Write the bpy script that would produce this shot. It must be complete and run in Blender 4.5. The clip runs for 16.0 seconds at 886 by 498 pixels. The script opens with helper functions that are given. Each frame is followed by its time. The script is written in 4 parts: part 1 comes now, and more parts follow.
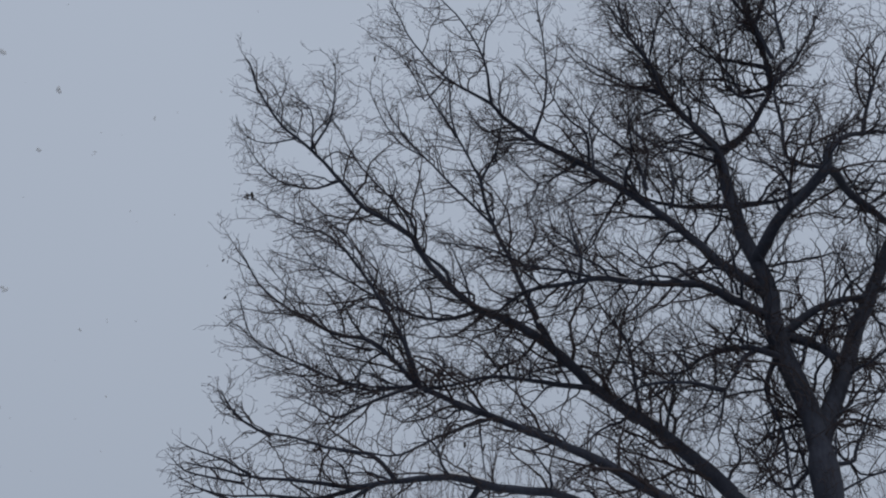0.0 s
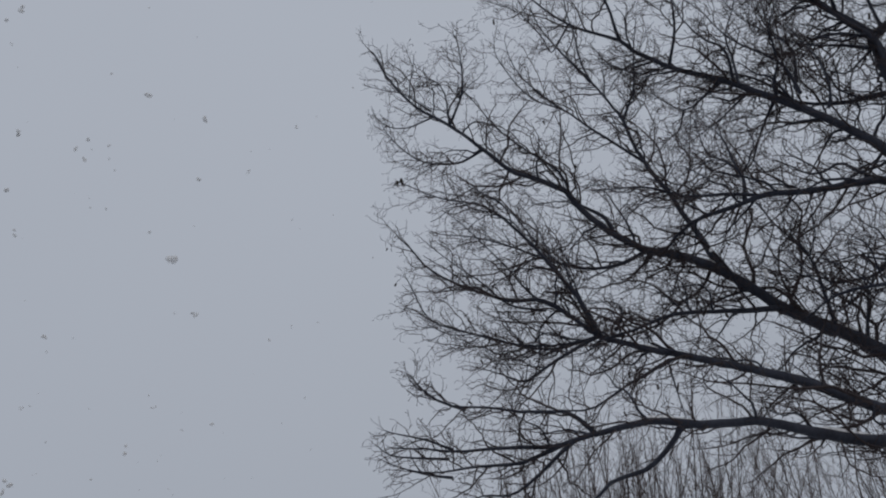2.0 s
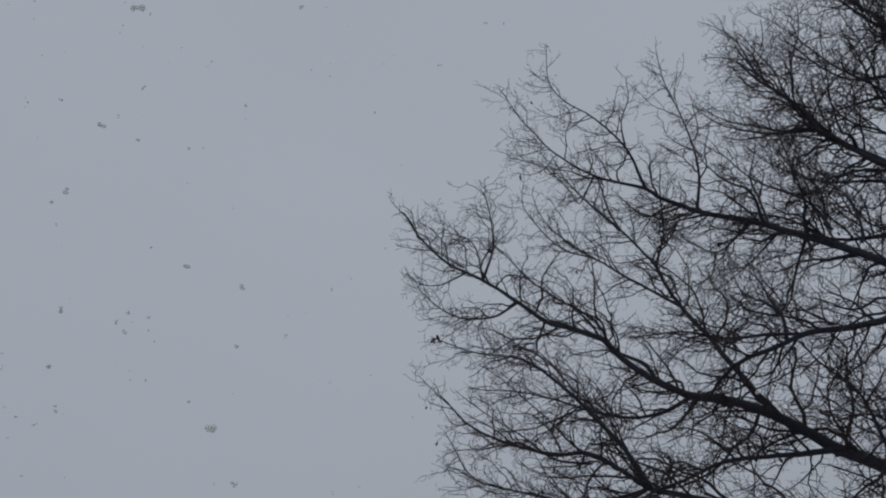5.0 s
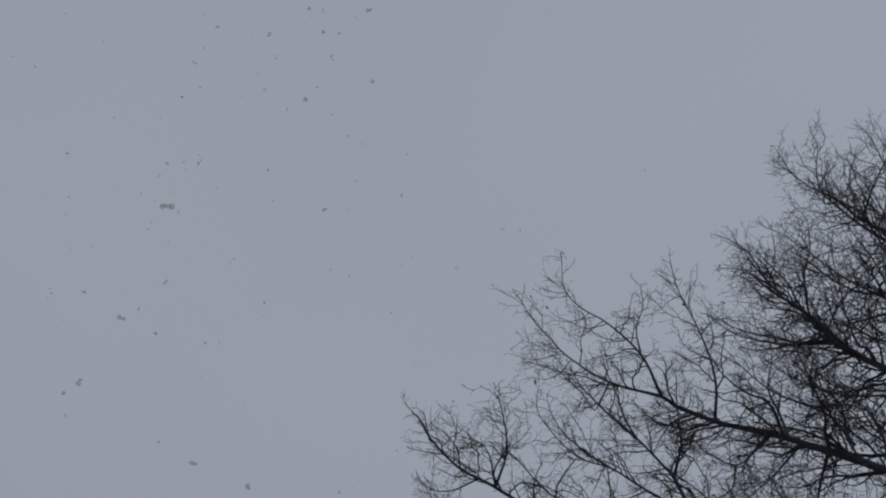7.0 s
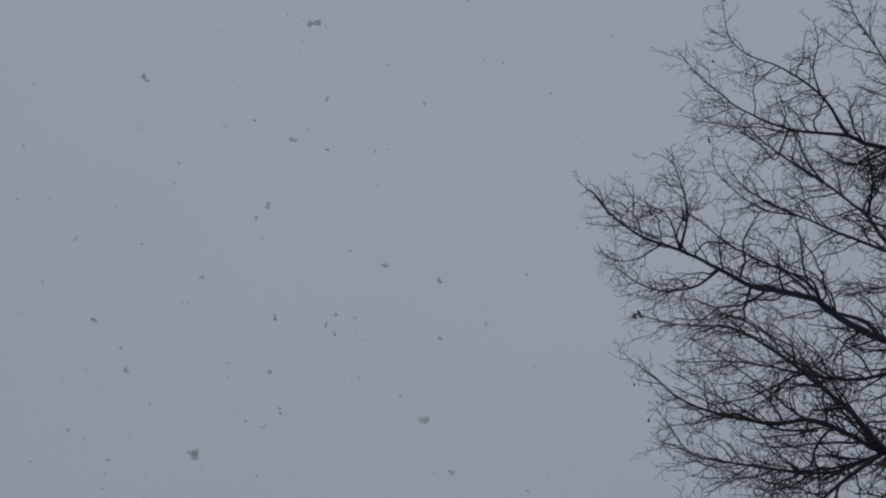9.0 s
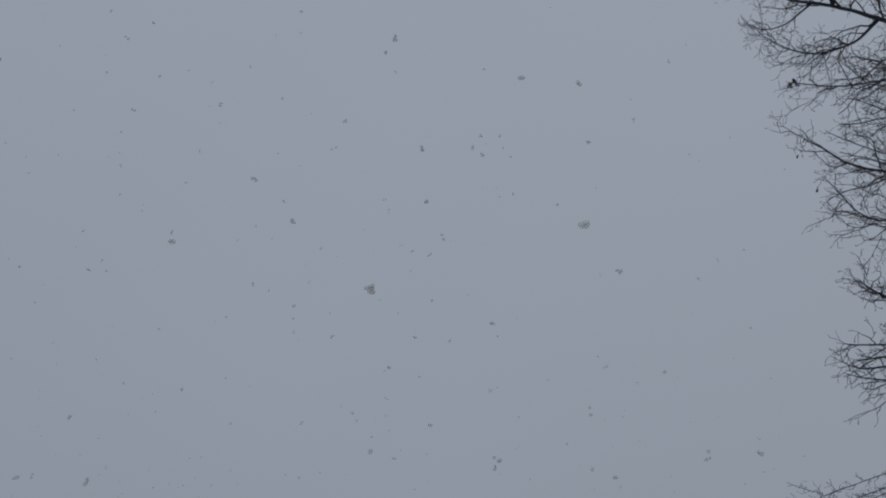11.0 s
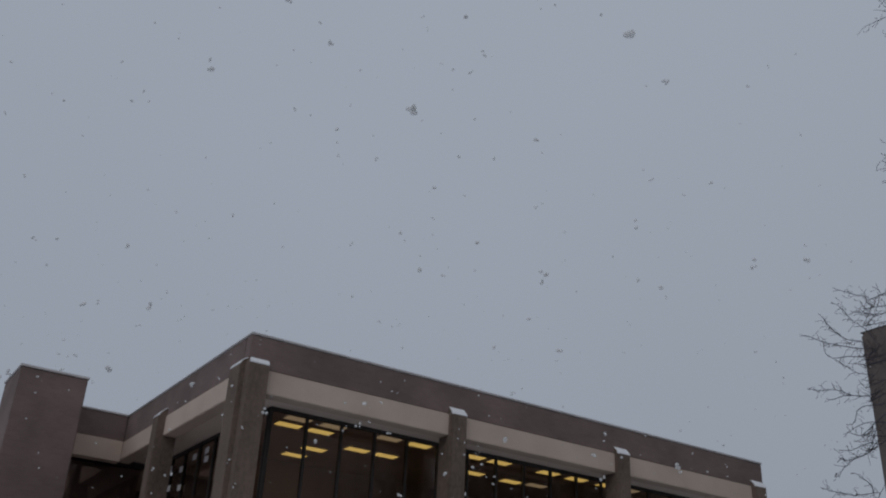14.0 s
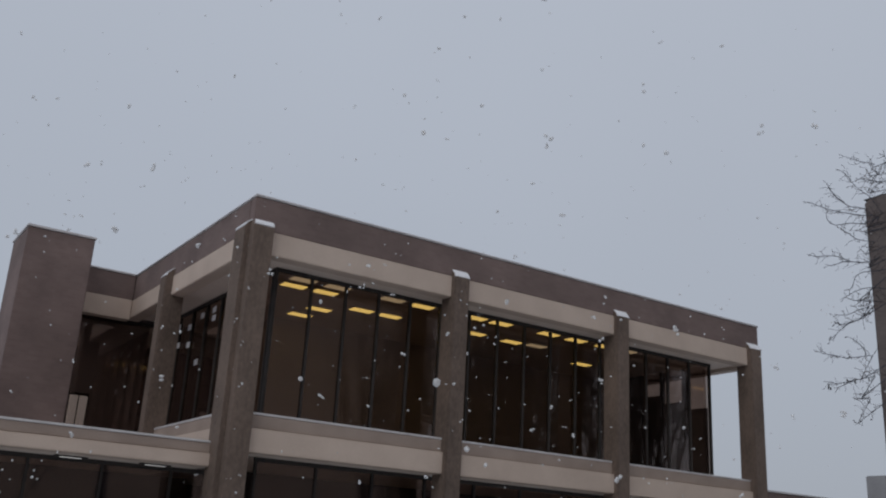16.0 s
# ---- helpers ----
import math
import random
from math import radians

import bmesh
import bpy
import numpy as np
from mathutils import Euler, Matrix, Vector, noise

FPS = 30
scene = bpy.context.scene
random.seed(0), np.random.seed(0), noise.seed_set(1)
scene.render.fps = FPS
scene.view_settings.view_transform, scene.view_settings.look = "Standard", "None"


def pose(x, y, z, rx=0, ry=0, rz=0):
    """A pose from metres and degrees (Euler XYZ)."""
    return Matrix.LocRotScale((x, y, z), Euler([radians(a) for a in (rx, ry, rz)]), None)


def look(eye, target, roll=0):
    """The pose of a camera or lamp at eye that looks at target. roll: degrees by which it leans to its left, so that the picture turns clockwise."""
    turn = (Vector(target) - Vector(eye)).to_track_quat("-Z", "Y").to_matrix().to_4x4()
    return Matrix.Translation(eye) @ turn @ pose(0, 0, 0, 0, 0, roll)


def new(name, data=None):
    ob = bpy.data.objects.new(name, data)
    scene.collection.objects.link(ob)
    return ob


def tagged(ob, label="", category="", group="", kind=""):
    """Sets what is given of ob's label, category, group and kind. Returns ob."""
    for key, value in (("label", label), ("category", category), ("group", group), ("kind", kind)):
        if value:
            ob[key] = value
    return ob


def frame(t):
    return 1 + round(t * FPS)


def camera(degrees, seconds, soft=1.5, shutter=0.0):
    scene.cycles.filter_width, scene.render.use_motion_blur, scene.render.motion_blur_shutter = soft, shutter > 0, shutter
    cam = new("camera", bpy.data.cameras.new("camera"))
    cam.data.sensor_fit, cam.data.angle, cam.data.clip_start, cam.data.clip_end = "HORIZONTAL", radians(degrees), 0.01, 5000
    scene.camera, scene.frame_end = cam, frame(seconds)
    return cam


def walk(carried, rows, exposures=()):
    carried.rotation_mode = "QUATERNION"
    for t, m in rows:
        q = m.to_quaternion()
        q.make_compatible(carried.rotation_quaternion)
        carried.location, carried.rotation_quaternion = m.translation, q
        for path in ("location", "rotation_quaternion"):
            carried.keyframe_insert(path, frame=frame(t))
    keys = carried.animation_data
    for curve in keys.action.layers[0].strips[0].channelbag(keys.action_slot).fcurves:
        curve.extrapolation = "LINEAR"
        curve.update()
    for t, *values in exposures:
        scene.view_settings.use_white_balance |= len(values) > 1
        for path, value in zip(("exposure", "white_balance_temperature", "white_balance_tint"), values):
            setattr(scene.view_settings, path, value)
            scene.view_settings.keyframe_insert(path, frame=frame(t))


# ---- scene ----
EYE = 1.6
cam = camera(49.63, 16.0, soft=2.1)
PATH = [
    (0, pose(0, 0, EYE, 133.03, -1.29, -46.98)),
    (0.5, pose(0, 0, EYE, 133.49, 0.39, -43.43)),
    (1, pose(0, 0, EYE, 132.11, 0.63, -41.55)),
    (1.5, pose(0, 0, EYE, 131.28, 0.93, -38.16)),
    (2, pose(0, 0, EYE, 130.72, 0.60, -32.58)),
    (2.5, pose(0, 0, EYE, 130.74, 0.25, -28.68)),
    (3, pose(0, 0, EYE, 130.87, 0.30, -23.59)),
    (3.2, pose(0, 0, EYE, 130.57, -0.03, -20.77)),
    (5.3, pose(0, 0, EYE, 142.03, 1.60, -29.48)),
    (5.5, pose(0, 0, EYE, 143.39, 1.87, -29.19)),
    (6, pose(0, 0, EYE, 148.66, 0.74, -30.18)),
    (6.5, pose(0, 0, EYE, 150.61, -0.07, -30.60)),
    (7, pose(0, 0, EYE, 152.06, -0.53, -29.88)),
    (7.5, pose(0, 0, EYE, 149.42, -1.10, -36.82)),
    (8, pose(0, 0, EYE, 143.20, -2.09, -29.54)),
    (8.5, pose(0, 0, EYE, 140.43, -3.73, -24.05)),
    (9, pose(0, 0, EYE, 138.80, -3.73, -17.13)),
    (9.5, pose(0, 0, EYE, 137.18, -2.35, -13.20)),
    (10, pose(0, 0, EYE, 133.83, -2.05, -9.72)),
    (10.2, pose(0, 0, EYE, 132.57, -2.23, -8.30)),
    (12.3, pose(0, 0, EYE, 120.70, -2.87, -1.39)),
    (12.5, pose(0, 0, EYE, 120.44, -2.59, -1.21)),
    (13, pose(0, 0, EYE, 118.49, -2.20, -1.55)),
    (13.5, pose(0, 0, EYE, 117.73, -2.40, -1.07)),
    (14, pose(0, 0, EYE, 116.11, -2.60, -1.05)),
    (14.5, pose(0, 0, EYE, 113.87, -3.06, -1.31)),
    (15, pose(0, 0, EYE, 113.08, -3.14, -1.32)),
    (15.5, pose(0, 0, EYE, 110.74, -3.05, -1.33)),
    (16, pose(0, 0, EYE, 107.97, -3.12, -1.01)),
]
EXPOSURES = [(0, 0.20, 6280, 10), (2.2, 0.12, 6700, 11), (3.0, 0.06, 6750, 11), (5.5, -0.10, 6600, 10), (8.5, -0.30, 6420, 10), (10.2, -0.27, 6410, 10), (12.5, -0.19, 6400, 10), (13.5, -0.17, 6420, 10), (14, -0.08, 6450, 10), (15.2, 0.08, 6520, 10), (16, 0.36, 6600, 11)]
walk(cam, PATH, EXPOSURES)

# ---- light: overcast, snowing ----
world = bpy.data.worlds.new("overcast_sky")
scene.world = world
world.use_nodes = True
wn, wl = world.node_tree.nodes, world.node_tree.links
wn.clear()
sky = wn.new("ShaderNodeTexSky")
sky.sky_type, sky.sun_disc = "NISHITA", False
sky.sun_elevation, sky.sun_rotation = radians(32), radians(150)
sky.dust_density = 4.0
veil = wn.new("ShaderNodeRGB")
veil.outputs[0].default_value = (3.45, 3.82, 4.42, 1)
mix = wn.new("ShaderNodeMix")
mix.data_type = "RGBA"
mix.inputs["Factor"].default_value = 0.93
wl.new(sky.outputs[0], mix.inputs["A"])
wl.new(veil.outputs[0], mix.inputs["B"])
wco, wsep, wmap, wmul = (wn.new(k) for k in ("ShaderNodeTexCoord", "ShaderNodeSeparateXYZ", "ShaderNodeMapRange", "ShaderNodeVectorMath"))
wl.new(wco.outputs["Generated"], wsep.inputs[0])
wl.new(wsep.outputs["Z"], wmap.inputs["Value"])
wmap.inputs["From Min"].default_value, wmap.inputs["From Max"].default_value = 0.0, 0.80
wmap.inputs["To Min"].default_value, wmap.inputs["To Max"].default_value = 0.74, 1.02
cloud = wn.new("ShaderNodeTexNoise")
cloud.inputs["Scale"].default_value, cloud.inputs["Detail"].default_value = 1.6, 2.0
wl.new(wco.outputs["Generated"], cloud.inputs["Vector"])
soft = wn.new("ShaderNodeMath")
soft.operation = "MULTIPLY_ADD"
soft.inputs[1].default_value = 0.12
wl.new(cloud.outputs["Fac"], soft.inputs[0])
wl.new(wmap.outputs[0], soft.inputs[2])
wmul.operation = "SCALE"
wl.new(mix.outputs["Result"], wmul.inputs[0])
wl.new(soft.outputs[0], wmul.inputs["Scale"])
bg = wn.new("ShaderNodeBackground")
bg.inputs["Strength"].default_value = 0.1
wl.new(wmul.outputs[0], bg.inputs["Color"])
wl.new(bg.outputs[0], wn.new("ShaderNodeOutputWorld").inputs["Surface"])
sun = new("sun", bpy.data.lights.new("sun", "SUN"))
sun.data.energy, sun.data.angle, sun.data.color = 0.5, radians(40), (1.0, 0.97, 0.93)
sun.matrix_world = look((0, 0, 50), (20, 35, 15))


# ---- materials ----
def material(name, rough=0.8, metal=0.0):
    m = bpy.data.materials.new(name)
    m.use_nodes = True
    b = m.node_tree.nodes["Principled BSDF"]
    b.inputs["Roughness"].default_value = rough
    b.inputs["Metallic"].default_value = metal
    return m, m.node_tree.nodes, m.node_tree.links, b


def mottled(name, dark, light, fine=40.0, coarse=2.0, rough=0.85, bump=0.2, stretch=(1, 1, 1)):
    """A surface with grain and stains at two scales."""
    m, n, k, b = material(name, rough)
    co = n.new("ShaderNodeTexCoord")
    mp = n.new("ShaderNodeMapping")
    mp.inputs["Scale"].default_value = stretch
    k.new(co.outputs["Object"], mp.inputs["Vector"])
    a, c = n.new("ShaderNodeTexNoise"), n.new("ShaderNodeTexNoise")
    a.inputs["Scale"].default_value, c.inputs["Scale"].default_value = fine, coarse
    a.inputs["Detail"].default_value, c.inputs["Detail"].default_value = 4, 5
    for t in (a, c):
        k.new(mp.outputs[0], t.inputs["Vector"])
    add = n.new("ShaderNodeMath")
    add.operation = "MULTIPLY_ADD"
    add.inputs[1].default_value = 0.45
    k.new(a.outputs["Fac"], add.inputs[0])
    half = n.new("ShaderNodeMath")
    half.operation = "MULTIPLY"
    half.inputs[1].default_value = 0.55
    k.new(c.outputs["Fac"], half.inputs[0])
    k.new(half.outputs[0], add.inputs[2])
    ramp = n.new("ShaderNodeValToRGB")
    ramp.color_ramp.elements[0].position, ramp.color_ramp.elements[1].position = 0.32, 0.68
    ramp.color_ramp.elements[0].color, ramp.color_ramp.elements[1].color = (*dark, 1), (*light, 1)
    k.new(add.outputs[0], ramp.inputs[0])
    k.new(ramp.outputs[0], b.inputs["Base Color"])
    bp = n.new("ShaderNodeBump")
    bp.inputs["Strength"].default_value, bp.inputs["Distance"].default_value = bump, 0.02
    k.new(add.outputs[0], bp.inputs["Height"])
    k.new(bp.outputs[0], b.inputs["Normal"])
    return m


def brickwork(name, dark, light, mortar):
    """Brown facing brick, too far off to pick the bricks apart."""
    m, n, k, b = material(name, 0.9)
    co = n.new("ShaderNodeTexCoord")
    sep, comb, s = n.new("ShaderNodeSeparateXYZ"), n.new("ShaderNodeCombineXYZ"), n.new("ShaderNodeMath")
    k.new(co.outputs["Object"], sep.inputs[0])
    k.new(sep.outputs["X"], s.inputs[0])
    k.new(sep.outputs["Y"], s.inputs[1])
    k.new(s.outputs[0], comb.inputs["X"])
    k.new(sep.outputs["Z"], comb.inputs["Y"])
    t = n.new("ShaderNodeTexBrick")
    t.inputs["Scale"].default_value = 1.0
    t.inputs["Brick Width"].default_value, t.inputs["Row Height"].default_value, t.inputs["Mortar Size"].default_value = 0.21, 0.075, 0.006
    for slot, col in (("Color1", dark), ("Color2", light), ("Mortar", mortar)):
        t.inputs[slot].default_value = (*col, 1)
    k.new(comb.outputs[0], t.inputs["Vector"])
    nz = n.new("ShaderNodeTexNoise")
    nz.inputs["Scale"].default_value, nz.inputs["Detail"].default_value = 0.9, 6
    k.new(co.outputs["Object"], nz.inputs["Vector"])
    mr = n.new("ShaderNodeMapRange")
    mr.inputs["From Min"].default_value, mr.inputs["From Max"].default_value = 0.3, 0.7
    mr.inputs["To Min"].default_value, mr.inputs["To Max"].default_value = 0.78, 1.2
    k.new(nz.outputs["Fac"], mr.inputs["Value"])
    mul = n.new("ShaderNodeVectorMath")
    mul.operation = "SCALE"
    k.new(t.outputs["Color"], mul.inputs[0])
    k.new(mr.outputs[0], mul.inputs["Scale"])
    k.new(mul.outputs[0], b.inputs["Base Color"])
    bp = n.new("ShaderNodeBump")
    bp.inputs["Strength"].default_value, bp.inputs["Distance"].default_value = 0.2, 0.006
    k.new(t.outputs["Fac"], bp.inputs["Height"])
    bp.invert = True
    k.new(bp.outputs[0], b.inputs["Normal"])
    return m


BARK = mottled("bark", (0.021, 0.024, 0.037), (0.051, 0.057, 0.080), 30, 4, 0.95, 0.6, (1, 1, 0.35))
TWIG = mottled("twig_bark", (0.028, 0.021, 0.024), (0.060, 0.047, 0.050), 30, 3, 0.9, 0.0)
REDTWIG = mottled("red_twig_bark", (0.040, 0.030, 0.030), (0.082, 0.062, 0.059), 30, 1, 0.9, 0.0)
LEAF = mottled("withered_leaf", (0.016, 0.013, 0.012), (0.045, 0.034, 0.028), 60, 8, 0.8, 0.2)
LAWN = mottled("wet_lawn_with_thin_snow", (0.30, 0.31, 0.30), (0.80, 0.81, 0.83), 9, 0.7, 0.8, 0.5)
SNOW = mottled("snow", (0.70, 0.72, 0.76), (0.84, 0.85, 0.88), 30, 1.5, 0.7, 0.4)
BRICK = brickwork("brown_brick", (0.160, 0.116, 0.108), (0.178, 0.131, 0.122), (0.174, 0.129, 0.120))
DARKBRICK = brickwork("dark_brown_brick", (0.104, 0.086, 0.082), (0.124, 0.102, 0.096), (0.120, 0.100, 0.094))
CONCRETE = mottled("pale_concrete", (0.46, 0.372, 0.315), (0.59, 0.487, 0.415), 60, 1.2, 0.85, 0.15)
PIER = mottled("brown_pier_concrete", (0.090, 0.067, 0.055), (0.182, 0.134, 0.109), 16, 1.5, 0.9, 0.05, (1, 1, 0.6))
ROOFBOX = mottled("grey_sheet_metal", (0.20, 0.20, 0.21), (0.30, 0.30, 0.31), 20, 1.2, 0.6, 0.1)
CURB = mottled("weathered_curb", (0.26, 0.205, 0.175), (0.37, 0.298, 0.255), 50, 1.4, 0.9, 0.2)
SOFFIT = mottled("soffit_plaster", (0.64, 0.55, 0.49), (0.74, 0.65, 0.58), 50, 1.0, 0.9, 0.1)
# dark tone that puts the dimness of rooms behind glass into the colour
SHADE_TONE = mottled("shade_toned_infill", (0.045, 0.039, 0.04), (0.085, 0.074, 0.076), 20, 1.0, 0.8, 0.1)
DARK = mottled("beige_interior_wall", (0.34, 0.31, 0.32), (0.44, 0.40, 0.41), 20, 1.0, 0.9, 0.1)
CEIL = mottled("ceiling_board", (0.42, 0.36, 0.31), (0.54, 0.47, 0.41), 20, 1.0, 0.9, 0.1)
MULLION = mottled("bronze_mullion", (0.022, 0.019, 0.018), (0.042, 0.036, 0.034), 40, 3, 0.75, 0.05)
COPING = mottled("snowy_metal_coping", (0.46, 0.45, 0.46), (0.68, 0.67, 0.68), 40, 2, 0.5, 0.05)
# pale colour for the specks of light in the side windows
SPECK = mottled("pale_speck", (0.66, 0.66, 0.68), (0.80, 0.80, 0.82), 30, 3, 0.8, 0.02)
FLAKE = mottled("snowflake", (0.80, 0.81, 0.83), (0.90, 0.91, 0.92), 300, 60, 0.9, 0.1)

FLAKE.node_tree.nodes["Principled BSDF"].inputs["Alpha"].default_value = 0.52   # loose, half see-through clumps

GLASS, gn, gk, gb = material("bronze_tinted_glass", 0.03)
gn.remove(gb)
tr, gl, fr, mx = (gn.new(k) for k in ("ShaderNodeBsdfTransparent", "ShaderNodeBsdfGlossy", "ShaderNodeLayerWeight", "ShaderNodeMixShader"))
tr.inputs[0].default_value = (0.66, 0.60, 0.565, 1)
gl.inputs["Roughness"].default_value = 0.04
gl.inputs["Color"].default_value = (0.92, 0.81, 0.79, 1)
fr.inputs["Blend"].default_value = 0.5
fifth, schlick = gn.new("ShaderNodeMath"), gn.new("ShaderNodeMath")
fifth.operation, schlick.operation = "POWER", "MULTIPLY_ADD"
fifth.inputs[1].default_value = 5.0
schlick.inputs[1].default_value, schlick.inputs[2].default_value = 0.92, 0.08
gk.new(fr.outputs["Facing"], fifth.inputs[0])
gk.new(fifth.outputs[0], schlick.inputs[0])
gk.new(schlick.outputs[0], mx.inputs[0])
gk.new(tr.outputs[0], mx.inputs[1])
gk.new(gl.outputs[0], mx.inputs[2])
gk.new(mx.outputs[0], gn["Material Output"].inputs["Surface"])


def glow_panel(name, colour, strength):
    m, n, k, b = material(name, 0.6)
    b.inputs["Base Color"].default_value = (0.7, 0.65, 0.5, 1)
    b.inputs["Emission Color"].default_value = (*colour, 1)
    b.inputs["Emission Strength"].default_value = strength
    return m


PANEL_ON = glow_panel("lit_diffuser", (1.0, 0.80, 0.24), 1.15)
PANEL_DIM = glow_panel("dim_diffuser", (0.9, 0.78, 0.50), 0.42)


# ---- builders ----
def mesh_of(name, verts, faces, mat, smooth=False):
    me = bpy.data.meshes.new(name)
    me.from_pydata(verts, [], faces)
    me.materials.append(mat)
    if smooth:
        me.polygons.foreach_set("use_smooth", [True] * len(me.polygons))
    me.update()
    return me


def part(name, bm, mat, parent, label=""):
    me = bpy.data.meshes.new(name)
    bmesh.ops.recalc_face_normals(bm, faces=bm.faces)
    bm.to_mesh(me)
    bm.free()
    me.materials.append(mat)
    ob = new(name, me)
    ob.parent = parent
    return tagged(ob, label)


def box(x0, x1, y0, y1, z0, z1, bevel=0.0, bm=None):
    bm = bm or bmesh.new()
    r = bmesh.ops.create_cube(bm, size=1.0)
    for v in r["verts"]:
        v.co = Vector((x0 if v.co.x < 0 else x1, y0 if v.co.y < 0 else y1, z0 if v.co.z < 0 else z1))
    if bevel:
        edges = {e for v in r["verts"] for e in v.link_edges}
        bmesh.ops.bevel(bm, geom=list(edges), offset=bevel, segments=2, affect="EDGES")
    return bm


def prism(profile, axis, a, b):
    """A profile of (u, z) pairs swept along x (axis 0, u is y) or y (axis 1, u is x)."""
    bm = bmesh.new()
    rings = []
    for s in (a, b):
        rings.append([bm.verts.new((s, u, z) if axis == 0 else (u, s, z)) for u, z in profile])
    n = len(profile)
    for i in range(n):
        bm.faces.new((rings[0][i], rings[0][(i + 1) % n], rings[1][(i + 1) % n], rings[1][i]))
    bm.faces.new(rings[0])
    bm.faces.new(rings[1][::-1])
    return bm


# ---- ground ----
gm = bmesh.new()
bmesh.ops.create_grid(gm, x_segments=120, y_segments=120, size=1500)
for v in gm.verts:
    v.co.x *= abs(v.co.x) / 1500
    v.co.y *= abs(v.co.y) / 1500
    v.co.z = 0.12 * noise.noise(v.co * 0.06) - 0.05 if v.co.length > 3 else -0.02
tagged(part("ground", gm, LAWN, None), "wet lawn under thin patchy fresh snow", "ground", kind="structure")

# ---- the office building, in its own axes: x along the long front, y away from it ----
TURN = 33.09
building = new("office_building")
building.matrix_world = pose(0, 0, 0, 0, 0, TURN)
tagged(building, "two-storey brown brick office building with pale concrete bands and dark glass", "building", kind="thing")
X0, X1, Y0 = 6.90, 22.70, 17.75      # outer faces of the bands
YB = 25.9                            # where the side wing turns off
YE = 30.0                            # back of the main block
ROOF, BAND_T, BAND_B = 8.61, 7.86, 7.43
CURB_T, CURB_B, SILL_B = 4.15, 3.84, 3.37
GX0, GX1, GY = 7.95, 21.70, 18.75    # the glass stands back from the bands


def ring(z0, z1, out, thick, mat, name, label="", bevel=0.015):
    """Four straight runs round the main block, butted end to end."""
    part(name, box(X0 - out, X1 + out, Y0 - out, Y0 - out + thick, z0, z1, bevel), mat, building, label)
    part(name, box(X0 - out, X0 - out + thick, Y0 - out + thick, YB + 0.3, z0, z1, bevel), mat, building, label)
    part(name, box(X1 + out - thick, X1 + out, Y0 - out + thick, YE, z0, z1, bevel), mat, building, label)


ring(BAND_T, ROOF - 0.05, 0.0, 0.30, BRICK, "parapet", "brown brick roof parapet")
ring(ROOF - 0.05, ROOF, 0.025, 0.36, COPING, "coping", "snow-dusted metal coping")
ring(BAND_B - 0.07, BAND_T, 0.02, 0.34, CONCRETE, "roof_band", "pale concrete band")
ring(CURB_B, CURB_T - 0.03, -0.05, 0.22, CURB, "balcony_curb", "weathered brown curb")
ring(CURB_T - 0.04, CURB_T + 0.005, -0.04, 0.24, COPING, "snow_cap", "line of snow on the curb", 0.01)
ring(SILL_B, CURB_B, 0.02, 0.34, CONCRETE, "floor_band", "pale concrete band")
part("roof", box(X0 + 0.3, X1 - 0.3, Y0 + 0.3, YE, BAND_T - 0.02, BAND_T + 0.2), SNOW, building, "flat roof under snow")
part("eaves_soffit", box(X0 + 0.32, X1 - 0.32, Y0 + 0.32, YE, BAND_B + 0.02, BAND_B + 0.10), SOFFIT, building, "plain plaster soffit")
part("upper_floor", box(X0 + 0.32, X1 - 0.32, Y0 + 0.32, YE, SILL_B + 0.02, CURB_B - 0.02), SOFFIT, building, "floor slab")
part("ceiling_board", box(GX0 + 0.1, GX1 - 0.1, GY + 0.1, YE - 0.1, BAND_B - 0.01, BAND_B + 0.015), CEIL, building)
part("carpet", box(GX0 + 0.1, GX1 - 0.1, GY + 0.1, YE - 0.1, CURB_B - 0.016, CURB_B + 0.01), DARK, building)
part("back_wall", box(X0, X1, YE, YE + 0.3, 0, ROOF), BRICK, building, "brown brick back wall")
part("core_wall", box(GX0 + 1.5, GX1 - 0.15, 23.0, 23.2, CURB_B + 0.012, BAND_B - 0.012), DARK, building, "plain beige inner partition")
# lower partition: darker than the upper one, the ground floor's shade is in its colour
part("core_wall", box(GX0 + 0.4, GX1 - 0.4, 22.6, 22.8, 0, SILL_B + 0.01), SHADE_TONE, building, "plain inner partition coloured dark for the room's shade")


ARC = [(0.19 * (1 - math.cos(a)), 0.19 * math.sin(a)) for a in np.linspace(0.0, math.pi / 2, 6)]   # rounded shoulder of the piers


SLOPE = [(0.0, 0.0), (0.06, 0.08), (0.12, 0.145), (0.18, 0.19)]


